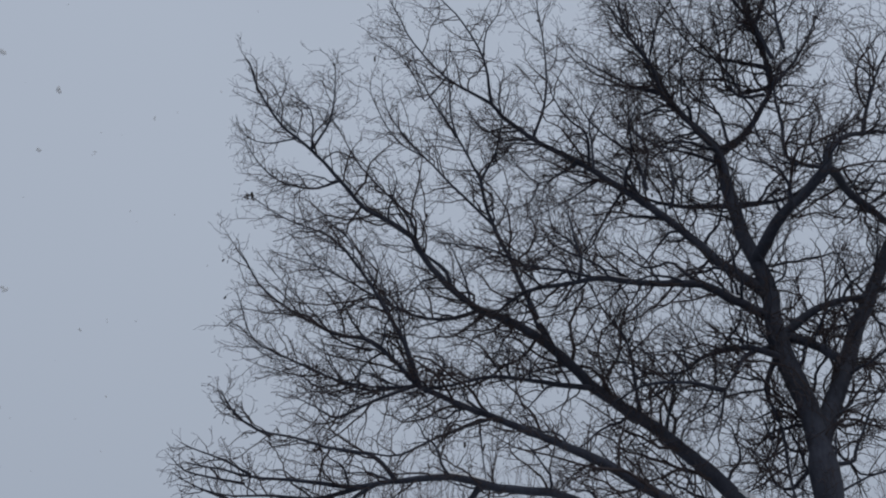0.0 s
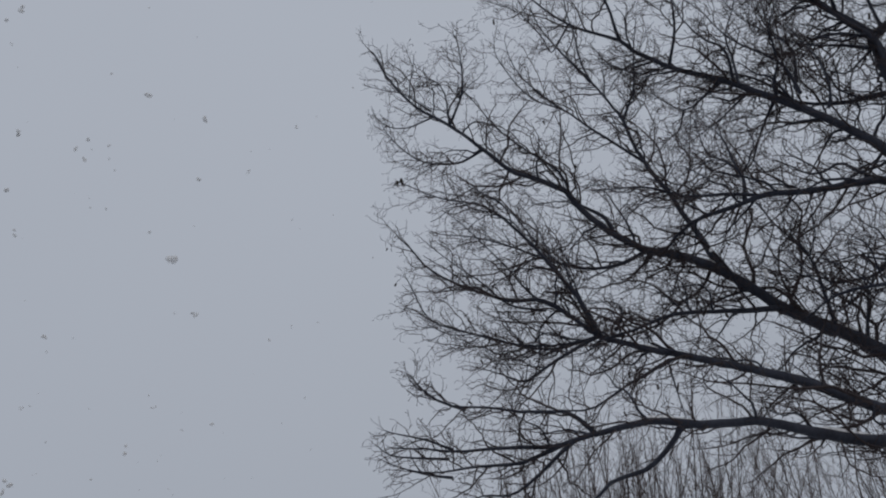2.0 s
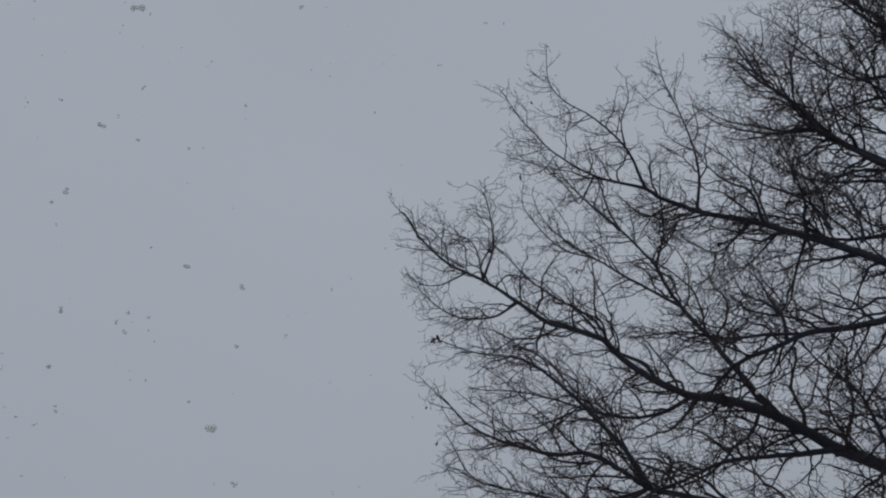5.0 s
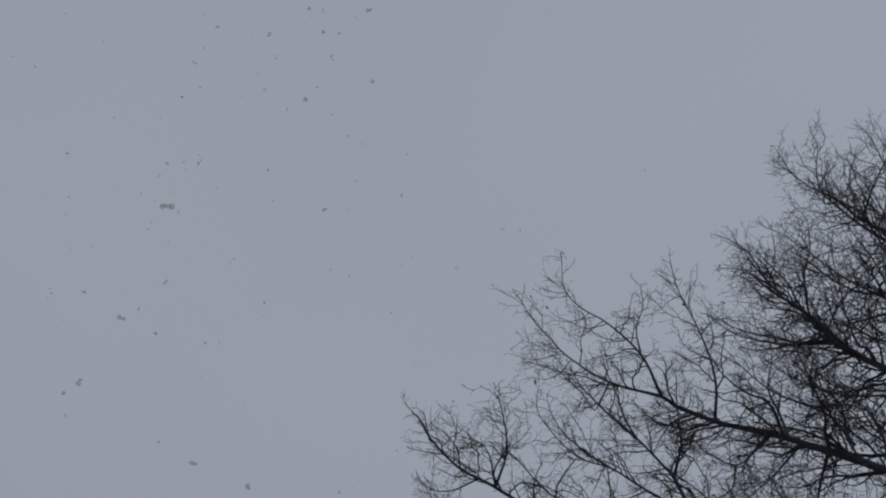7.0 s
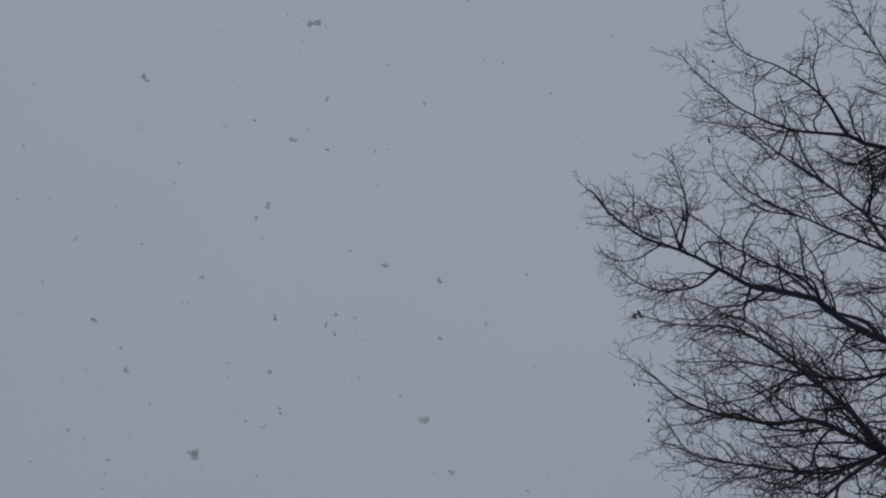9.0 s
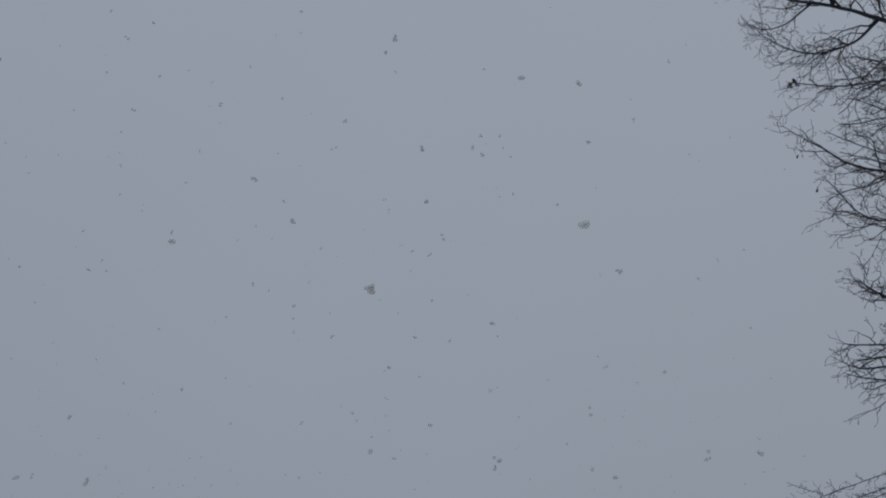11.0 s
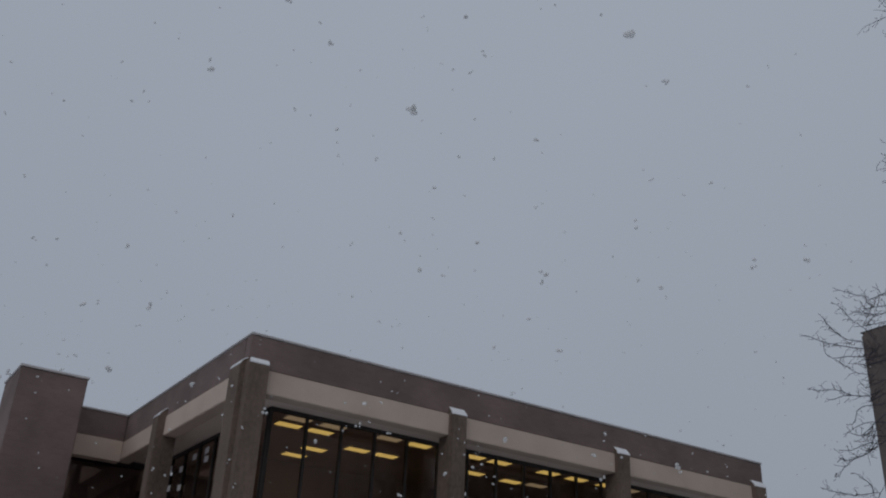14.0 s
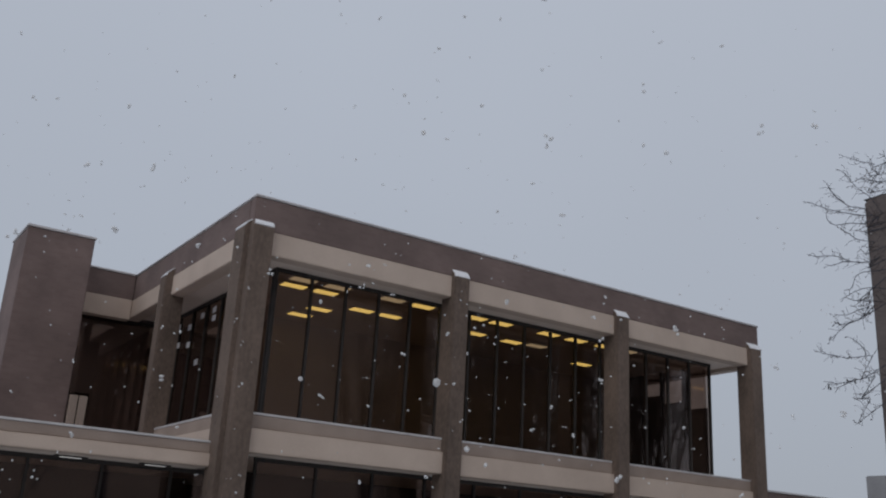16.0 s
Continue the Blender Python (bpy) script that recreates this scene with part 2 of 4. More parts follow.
def pier(x, y, side, w=0.43):
    """A projecting pier with a rounded snowy shoulder; side 0 faces the long front, 1 the short one."""
    d, top = 0.50, BAND_T - 0.02
    u0, v0 = (x, y) if side == 0 else (y, x)
    prof = [(v0, -0.1)] + [(v0 + float(u), top + float(z)) for u, z in SLOPE] + [(v0 + d, top + 0.19), (v0 + d, -0.1)]
    bm = prism(prof, side, u0, u0 + w)
    edge = [q for q in bm.edges if all(abs(v.co[1 - side] - v0) < 0.06 for v in q.verts) and abs(q.verts[0].co[side] - q.verts[1].co[side]) < 0.01]
    bmesh.ops.bevel(bm, geom=edge, offset=0.03, segments=2, affect="EDGES")
    body = part("pier", bm, PIER, building, "tall brown concrete pier")
    over = [(v0 + float(u) * 1.05 - 0.012, top + float(z) * 1.06 + 0.012) for u, z in SLOPE] + [(v0 + 0.26, top + 0.207)]
    under = [(v0 + 0.26, top + 0.186)] + [(v0 + float(u) + 0.012, top + float(z) - 0.012) for u, z in SLOPE[::-1]]
    part("snow_cap", prism(over + under, side, u0 + 0.01, u0 + w - 0.01), SNOW, body, "thin snow on the rounded cap")


for px, pw in ((11.85, 0.43), (16.96, 0.43), (22.16, 0.49)):
    pier(px, Y0 - 0.15, 0, pw)
for py in (22.55,):
    pier(X0 - 0.2, py, 1)


def corner_pier():
    """The corner pier: two leaves that meet at a dark re-entrant groove, with a shoulder that rounds off both ways."""
    a0, a1, b0, b1 = 6.75, 7.30, 17.60, 18.36
    def plan(u):
        k = 1 - u / 0.20
        return [(a0 + u, b1), (a0 + u, b0 + u + 0.22 * k), (a0 + u + 0.11 * k, b0 + u + 0.22 * k), (a0 + u + 0.11 * k, b0 + u), (a1, b0 + u), (a1, b1)]
    levels = [(0.0, -0.1)] + [(float(u), BAND_T + float(z)) for u, z in ARC]
    bm = bmesh.new()
    rings = [[bm.verts.new((*q, z)) for q in plan(u)] for u, z in levels]
    for r0, r1 in zip(rings, rings[1:]):
        for i in range(6):
            bm.faces.new((r0[i], r0[(i + 1) % 6], r1[(i + 1) % 6], r1[i]))
    bm.faces.new(rings[-1])
    bm.faces.new(rings[0][::-1])
    body = part("corner_pier", bm, PIER, building, "broad brown corner pier")
    for i, out in ((3, (0, -1)), (0, (-1, 0))):
        cm = bmesh.new()
        low, high = [], []
        for u, z in levels[2:]:
            q = plan(u)
            low.append([cm.verts.new((*q[k], z - 0.004)) for k in (i, i + 1)])
            high.append([cm.verts.new((q[k][0] + 0.012 * out[0], q[k][1] + 0.012 * out[1], z + 0.014)) for k in (i, i + 1)])
        for rows in (low, high):
            for p, q in zip(rows, rows[1:]):
                cm.faces.new((p[0], p[1], q[1], q[0]))
        for p, q in ((low[0], high[0]), (low[-1], high[-1])):
            cm.faces.new((p[0], p[1], q[1], q[0]))
        for k in (0, 1):
            for n in range(len(low) - 1):
                cm.faces.new((low[n][k], low[n + 1][k], high[n + 1][k], high[n][k]))
        bmesh.ops.recalc_face_normals(cm, faces=cm.faces)
        part("snow_cap", cm, SNOW, body, "thin snow on the rounded cap")


corner_pier()


def glazing(axis, at, a, b, z0, z1, step, owner, solid=()):
    """A run of tall panes between dark mullions, along x (axis 0) or y (axis 1)."""
    n = max(1, round((b - a) / step))
    w = (b - a) / n
    def bar(u0, u1, v0, v1, q0, q1):
        return box(u0, u1, v0, v1, q0, q1, 0.006) if axis == 0 else box(v0, v1, u0, u1, q0, q1, 0.006)
    for i in range(n + 1):
        u = a + i * w
        part("mullion", bar(u - 0.028, u + 0.028, at - 0.045, at + 0.045, z0 + 0.06, z1 - 0.08), MULLION, owner)
    part("head_rail", bar(a - 0.035, b + 0.035, at - 0.045, at + 0.045, z1 - 0.08, z1), MULLION, owner)
    part("sill_rail", bar(a - 0.035, b + 0.035, at - 0.045, at + 0.045, z0, z0 + 0.06), MULLION, owner)
    for i in range(n):
        u = a + i * w
        if i in solid:
            continue
        p = part("pane", bar(u + 0.028, u + w - 0.028, at - 0.006, at + 0.006, z0 + 0.06, z1 - 0.08), GLASS, owner)
        p.visible_shadow = False


glazing(0, GY, GX0, GX1, CURB_B + 0.01, BAND_B + 0.015, 0.86, building)
glazing(1, GX0, GY + 0.1, YB - 0.1, CURB_B + 0.01, BAND_B + 0.015, 0.95, building)
glazing(0, GY, GX0, GX1, 0.0, SILL_B + 0.015, 1.4, building)


def bright_speck(y, z):
    """A bright speck of light in the side windows, imitated by a pale sheet outside the glass."""
    e = part("bright_speck", box(0, 0.004, -0.13, 0.13, -0.075, 0.075, 0.001), SPECK, None)
    e.matrix_world = building.matrix_world @ pose(GX0 - 0.062, y, z, rng0.uniform(-4, 4), 0, 0)
    tagged(e, "bright speck in the side window, built as a small pale sheet", "paper", "sheets in the side window")


rng0 = random.Random(5)
for py, pz in ((24.73, 7.09), (23.87, 6.95), (24.61, 6.58), (23.81, 6.48), (23.00, 7.11), (22.17, 6.91), (22.20, 7.12), (23.05, 5.93)):
    bright_speck(py, pz)

# the far end: tall windows; dark panels are added to step the sky seen through them
for k, (y0, y1, z) in enumerate(((18.83, 19.60, 6.18), (19.70, 20.48, 6.44), (20.58, 21.30, 6.72))):
    part("end_panel", box(GX1 - 0.10, GX1 + 0.0, y0, y1, CURB_B + 0.012, z, 0.006), SHADE_TONE, building, "added dark panel that bounds the bright end panes")
    w = part("pane", box(GX1 - 0.06, GX1 - 0.05, y0, y1, z, BAND_B - 0.012), GLASS, building)
    w.visible_shadow = False
    part("mullion", box(GX1 - 0.12, GX1 + 0.02, y1, y1 + 0.10, CURB_B + 0.012, BAND_B - 0.012, 0.006), MULLION, building)
part("end_panel", box(GX1 - 0.10, GX1 + 0.0, 21.40, YE, CURB_B + 0.012, BAND_B - 0.012), SHADE_TONE, building, "added dark panel that bounds the bright end panes")


def ceiling_light(x, y, on):
    e = new("ceiling_light")
    e.matrix_world = building.matrix_world @ pose(x, y, BAND_B - 0.011)
    part("frame", box(-0.32, 0.32, -0.17, 0.17, -0.03, 0.0, 0.005), COPING, e)
    part("diffuser", box(-0.29, 0.29, -0.145, 0.145, -0.042, -0.031, 0.003), PANEL_ON if on else PANEL_DIM, e)
    tagged(e, "lit yellow ceiling panel in the upper office" if on else "dim ceiling panel in the upper office", "ceiling light", "office ceiling lights")


for lx, ly, on in ((8.78, 19.64, 1), (8.73, 19.05, 0), (9.58, 19.64, 1), (10.22, 21.2, 1), (10.13, 22.1, 1), (9.6, 19.05, 0),
                   (11.05, 20.5, 1), (11.86, 20.5, 1), (11.07, 19.05, 0), (11.92, 19.07, 1), (13.5, 19.05, 1), (14.3, 19.05, 1),
                   (15.79, 20.52, 1), (14.5, 20.46, 1), (15.88, 19.05, 1), (16.85, 19.07, 1), (16.57, 20.4, 0), (19.1, 21.35, 1),
                   (17.9, 19.05, 1), (18.7, 19.05, 0)):
    ceiling_light(lx, ly, on)

# ---- side wing, tower and terrace of the same building ----
wing = new("side_wing")
wing.matrix_world = building.matrix_world.copy()
tagged(wing, "recessed brick side wing with a pale band and dark windows", "building")
WX = 5.36
part("parapet", box(WX, X0 - 0.02, YB, YB + 0.3, BAND_T, ROOF - 0.06, 0.01), BRICK, wing, "brown brick roof parapet")
part("coping", box(WX, X0 - 0.03, YB - 0.03, YB + 0.33, ROOF - 0.06, ROOF - 0.01, 0.01), COPING, wing, "snow-dusted metal coping")
part("roof_band", box(WX, X0 - 0.03, YB - 0.02, YB + 0.3, BAND_B - 0.12, BAND_T, 0.01), CONCRETE, wing, "pale concrete band")
part("roof", box(WX, X0 - 0.03, YB + 0.3, YE, BAND_T - 0.1, BAND_T + 0.1), SNOW, wing)
part("back_wall", box(WX, X0 - 0.03, YE, YE + 0.3, 0, ROOF), BRICK, wing)
WX = -14.0
part("floor_slab", box(WX, X0 + 0.7, 18.6, YE, 3.1, 3.30), DARK, wing, "terrace floor slab")
glazing(0, YB + 0.6, 5.36, X0 + 0.9, 3.3, BAND_B, 2.2, wing)
# wing ceiling coloured dark so that the recess reads as shaded
part("ceiling_board", box(5.36, X0 + 0.9, YB + 0.31, YB + 1.3, BAND_B + 0.003, BAND_B + 0.05), SHADE_TONE, wing)
part("inner_wall", box(5.36, X0 + 0.9, YB + 1.2, YB + 1.3, 3.3, BAND_B), DARK, wing)

# no lamp: emission stands in for the daylight behind the two door panes
PANE_GLOW = glow_panel("frosted_pane_glow", (0.80, 0.82, 0.88), 0.21)
for x in (5.90, 6.15):
    part("frosted_pane", box(x, x + 0.21, YB + 0.95, YB + 0.99, 4.1, 5.26, 0.01), PANE_GLOW, wing, "pale frosted door pane, its glow standing in for daylight")
part("door_frame", box(5.86, 6.40, YB + 1.0, YB + 1.06, 3.3, 5.34, 0.01), MULLION, wing, "dark door frame")

tower = new("stair_tower")
tower.matrix_world = building.matrix_world.copy()
tagged(tower, "plain brown brick stair tower rising above the terrace", "tower")
part("shaft", box(3.72, 5.34, 24.5, 26.4, 0, 8.90, 0.02), BRICK, tower, "plain brick shaft")
part("coping", box(3.69, 5.37, 24.47, 26.43, 8.90, 8.96, 0.01), COPING, tower, "snow-dusted metal coping")

terrace = new("terrace")
terrace.matrix_world = building.matrix_world.copy()
tagged(terrace, "ground-floor terrace with a concrete edge under a line of snow", "terrace")
part("curb", box(WX, X0 + 0.02, 18.24, 18.5, 3.31, 3.52, 0.015), CURB, terrace, "weathered brown curb")
part("snow_cap", box(WX, X0 + 0.01, 18.22, 18.53, 3.51, 3.555, 0.010), COPING, terrace, "line of snow on the curb")
part("edge_band", box(WX, X0 + 0.0, 18.18, 18.55, 3.06, 3.31, 0.015), CONCRETE, terrace, "pale concrete band")
part("floor_slab", box(WX, X0 - 0.02, 18.55, 24.0, 3.07, 3.098), SOFFIT, terrace)
glazing(0, 19.4, WX, X0 + 0.9, 0.0, 3.07, 1.4, terrace)
# room shade under the terrace, put into the wall colour
part("inner_wall", box(WX, X0 + 0.9, 22.4, 22.5, 0.0, 3.07), SHADE_TONE, terrace)

# strips added under the terrace imitate fluorescents reflected in the ground-floor glass
STRIP = glow_panel("tube_reflection_glow", (0.85, 0.88, 0.95), 0.22)


def tube_reflection(x, y):
    e = new("tube_reflection")
    e.matrix_world = building.matrix_world @ pose(x, y, 3.069)
    part("housing", box(-0.30, 0.30, -0.09, 0.09, -0.025, 0.0, 0.004), MULLION, e)
    part("diffuser", box(-0.20, 0.20, -0.04, 0.04, -0.035, -0.026, 0.003), STRIP, e)
    tagged(e, "slim glowing strip in place of a fluorescent's reflection, under the terrace edge", "ceiling light", "terrace lights")


tube_reflection(4.40, 19.12)
tube_reflection(5.98, 19.02)

# ---- what stands beyond the building's far end ----
block = new("brick_tower_block")
block.matrix_world = building.matrix_world.copy()
tagged(block, "tall dark brown brick block behind bare twigs", "building")
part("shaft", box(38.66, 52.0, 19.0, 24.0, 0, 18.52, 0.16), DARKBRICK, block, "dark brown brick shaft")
part("coping", box(38.80, 52.04, 19.14, 24.04, 18.52, 18.56, 0.01), MULLION, block)

low_wing = new("low_annex")
low_wing.matrix_world = building.matrix_world.copy()
tagged(low_wing, "low brown annex with a flat roof behind the pier", "building")
part("wall", box(23.4, 38.8, 18.2, 24.0, 0, 3.95, 0.02), BRICK, low_wing)
part("coping", box(23.37, 38.8, 18.17, 24.03, 3.95, 4.0, 0.01), COPING, low_wing)
part("roof_unit", box(35.0, 38.5, 20.6, 22.6, 4.0, 5.6, 0.03), ROOFBOX, low_wing, "grey box on the roof")


# ---- plain unseen walls behind the eye, added to set what the glass reflects ----
for w, (x0, x1, y0, y1) in enumerate(((-45.0, 39.0, -24.0, -23.0), (39.0, 60.0, -24.0, -23.0), (60.0, 61.0, -24.0, 10.0), (-46.0, -45.0, -24.0, 40.0))):
    cw = part(f"wall_{w + 1}", box(x0, x1, y0, y1, 0, (20.0, 8.0, 8.0, 8.0)[w], 0.05), BRICK if w else CONCRETE, None)
    cw.matrix_world = building.matrix_world.copy()
    tagged(cw, "unseen brown brick wall added to block sky from the glass reflections" if w else "unseen pale concrete wall added for the glass to reflect", "wall", kind="structure")


# ---- trees ----
def tube(pts, rads, sides, verts, faces):
    """Append a tapered tube along pts to verts and faces."""
    pts = np.asarray(pts, float)
    tan = np.gradient(pts, axis=0)
    tan /= np.linalg.norm(tan, axis=1)[:, None] + 1e-9
    ref = np.array([0.0, 0.0, 1.0]) if abs(tan[0, 2]) < 0.9 else np.array([1.0, 0.0, 0.0])
    u = np.cross(tan, ref)
    u /= np.linalg.norm(u, axis=1)[:, None] + 1e-9
    w = np.cross(tan, u)
    ang = np.arange(sides) * 2 * math.pi / sides
    base = len(verts)
    n = len(pts)
    ringv = pts[:, None, :] + np.asarray(rads)[:, None, None] * (np.cos(ang)[None, :, None] * u[:, None, :] + np.sin(ang)[None, :, None] * w[:, None, :])
    verts.extend(map(tuple, ringv.reshape(-1, 3)))
    for i in range(n - 1):
        for j in range(sides):
            a, b = base + i * sides + j, base + i * sides + (j + 1) % sides
            faces.append((a, b, b + sides, a + sides))
    faces.append(tuple(base + (n - 1) * sides + j for j in range(sides)))


def spline(ctrl, step):
    """A smooth line through the control points, sampled about every step metres."""
    c = np.asarray(ctrl, float)
    c = np.vstack([2 * c[0] - c[1], c, 2 * c[-1] - c[-2]])
    out = []
    for i in range(1, len(c) - 2):
        n = max(2, int(np.linalg.norm(c[i + 1] - c[i]) / step))
        for s in np.linspace(0, 1, n, endpoint=False):
            a, b, d, e = c[i - 1], c[i], c[i + 1], c[i + 2]
            out.append(0.5 * (2 * b + (d - a) * s + (2 * a - 5 * b + 4 * d - e) * s * s + (3 * b - a - 3 * d + e) * s ** 3))
    out.append(c[-2])
    return np.array(out)


rng = np.random.default_rng(7)


def unit(v):
    return v / (np.linalg.norm(v) + 1e-9)


def wander(p, d, length, n, bend, lift, along=None):
    """A crooked shoot from p towards d; along: the way into which it slowly turns."""
    pts = [p]
    step = length / n
    out = np.array([p[0], p[1], 0.0])
    pull = np.array([0, 0, lift]) + 0.05 * out / (np.linalg.norm(out) + 0.5)
    if along is not None:
        pull = pull + along * (0.4 / n)
    for _ in range(n):
        d = unit(d + rng.normal(0, bend, 3) + pull)
        p = p + d * step
        pts.append(p)
    return np.array(pts)


def side_way(d, lo, hi):
    """A direction that leaves d by lo to hi degrees, to any side."""
    a = unit(np.cross(d, rng.normal(0, 1, 3)))
    t = radians(rng.uniform(lo, hi))
    return unit(d * math.cos(t) + a * math.sin(t))


def twigs_on(line, r_line, verts, faces, fine, level, size, spacing, start, lift=0.02, wide=(38, 80), thin=0.0032, spur=0.115):
    """Side shoots along a line, each with finer shoots of its own; the finest are only noted down in fine."""
    seg = np.linalg.norm(np.diff(line, axis=0), axis=1)
    dist = np.r_[0, np.cumsum(seg)]
    total = dist[-1]
    s = total * start + rng.uniform(0, spacing)
    while s < total:
        i = max(1, min(int(np.searchsorted(dist, s)), len(line) - 1))
        f = s / total
        d = unit(line[i] - line[i - 1])
        p = line[i - 1] + (line[i] - line[i - 1]) * ((s - dist[i - 1]) / max(seg[i - 1], 1e-6))
        ln = size * rng.uniform(0.35, 1.15) * (1.0 - 0.38 * f - 0.27 * f ** 4)
        r0 = min(float(np.interp(s, dist, r_line)) * 0.7, 0.0040 + 0.0118 * ln)
        s += spacing * rng.uniform(0.5, 1.5)
        if level == 0:
            # spurs: short, crooked, at every angle
            fine.append((p, side_way(d, wide[0] + 4, wide[1] + 24), max(0.045 if thin > 0.002 else 0.02, ln), min(r0, 0.0036)))
            continue
        way = side_way(d, wide[0], wide[1] - 14 * f)
        n = 9 if level == 2 else 6
        shoot = wander(p, way, ln, n, 0.25 if level == 2 else 0.33, lift, d)
        rr = np.linspace(r0, max(thin, r0 * 0.36), n + 1)
        if level == 2 and verts is twig_v and ln > 0.75 and len(own_twigs) < 290:
            tv, tf = [], []
            tube(shoot, rr, 5, tv, tf)
            own_twigs.append(new("twig", mesh_of("twig", tv, tf, TWIG, True)))
            own_twigs[-1].parent = big_tree
        else:
            tube(shoot, rr, 5 if level == 2 else 3, verts, faces)
        if level == 2:
            twigs_on(shoot, rr, verts, faces, fine, 1, max(0.24, ln * 0.55), 0.135, 0.12, lift, wide, thin, spur)
        else:
            twigs_on(shoot, rr, verts, faces, fine, 0, min(0.30, 0.12 + 0.35 * ln) if thin > 0.002 else 0.4 * ln, spur, 0.12, lift, wide, thin)
        fine.append((shoot[-1], unit(shoot[-1] - shoot[-2]), 0.06 + 0.10 * ln, rr[-1]))


def fine_twigs(fine, verts, faces, thin=0.0034, lift=0.05):
    """All the finest shoots at once: three-sided, with two bends, and a bud at the end of some."""
    p = np.array([q[0] for q in fine])
    d = np.array([q[1] for q in fine])
    ln = np.array([q[2] for q in fine])[:, None]
    r0 = np.array([q[3] for q in fine])
    n = len(p)
    pts, rad = [p], [r0]
    for k in range(3):
        d = d + rng.normal(0, 0.36, (n, 3)) + np.array([0, 0, lift])
        d /= np.linalg.norm(d, axis=1)[:, None]
        pts.append(pts[-1] + d * ln / 3)
        rad.append(np.maximum(thin * 0.75, r0 * (0.85, 0.65, 0.5)[k]))
    rad[-1] = np.where(rng.random(n) < 0.22, 1.8 * thin, rad[-1])
    u = np.cross(d, rng.normal(0, 1, (n, 3)))
    u /= np.linalg.norm(u, axis=1)[:, None]
    w = np.cross(d, u)
    base = len(verts)
    rings = []
    for q, r in zip(pts, rad):
        for j in range(3):
            a = j * 2 * math.pi / 3
            rings.append(q + r[:, None] * (math.cos(a) * u + math.sin(a) * w))
    allv = np.stack(rings, 1).reshape(-1, 3)
    verts.extend(map(tuple, allv))
    b = base + 12 * np.arange(n)
    for k in (0, 3, 6):
        for j in range(3):
            m = (j + 1) % 3
            faces.extend(map(tuple, np.stack([b + k + j, b + k + m, b + k + 3 + m, b + k + 3 + j], 1).tolist()))
    faces.extend(map(tuple, np.stack([b + 9, b + 10, b + 11], 1).tolist()))
    return pts[-1]


BASE = Vector((10.343, 3.744, 0.0))
AIM = math.degrees(math.atan2(0.9403, -0.3404))   # the limbs' own x axis: along the crown's broad side
big_tree = new("bare_tree")
big_tree.matrix_world = Matrix.Translation(BASE) @ pose(0, 0, 0, 0, 0, AIM)
tagged(big_tree, "large bare deciduous tree, almost black, with a few withered leaves", "tree")
twig_v, twig_f, tip_list, spray_list, own_twigs = [], [], [], [], []


def bough(line, rad, q, reach):
    """A lesser branch that leaves a limb at the share q of its length."""
    i = min(len(line) - 2, int(q * (len(line) - 1)))
    d = unit(line[i + 1] - line[max(0, i - 1)])
    way = side_way(d, 30, 75)
    if way[2] < -0.25:
        way[2] *= -0.5
    ln = reach * rng.uniform(0.6, 1.15) * (1.1 - 0.5 * q)
    b = wander(line[i], unit(way), ln, 14, 0.23, 0.02, 0.7 * d)
    r = min(0.55 * float(rad[i]), 0.009 + 0.011 * ln)
    rr = np.linspace(r, 0.005, 15)
    v, f = [], []
    tube(b, rr, 6, v, f)
    ob = new("branch", mesh_of("branch", v, f, BARK, True))
    ob.parent = big_tree
    twigs_on(b, rr, twig_v, twig_f, tip_list, 2, 0.95, 0.185, 0.12)


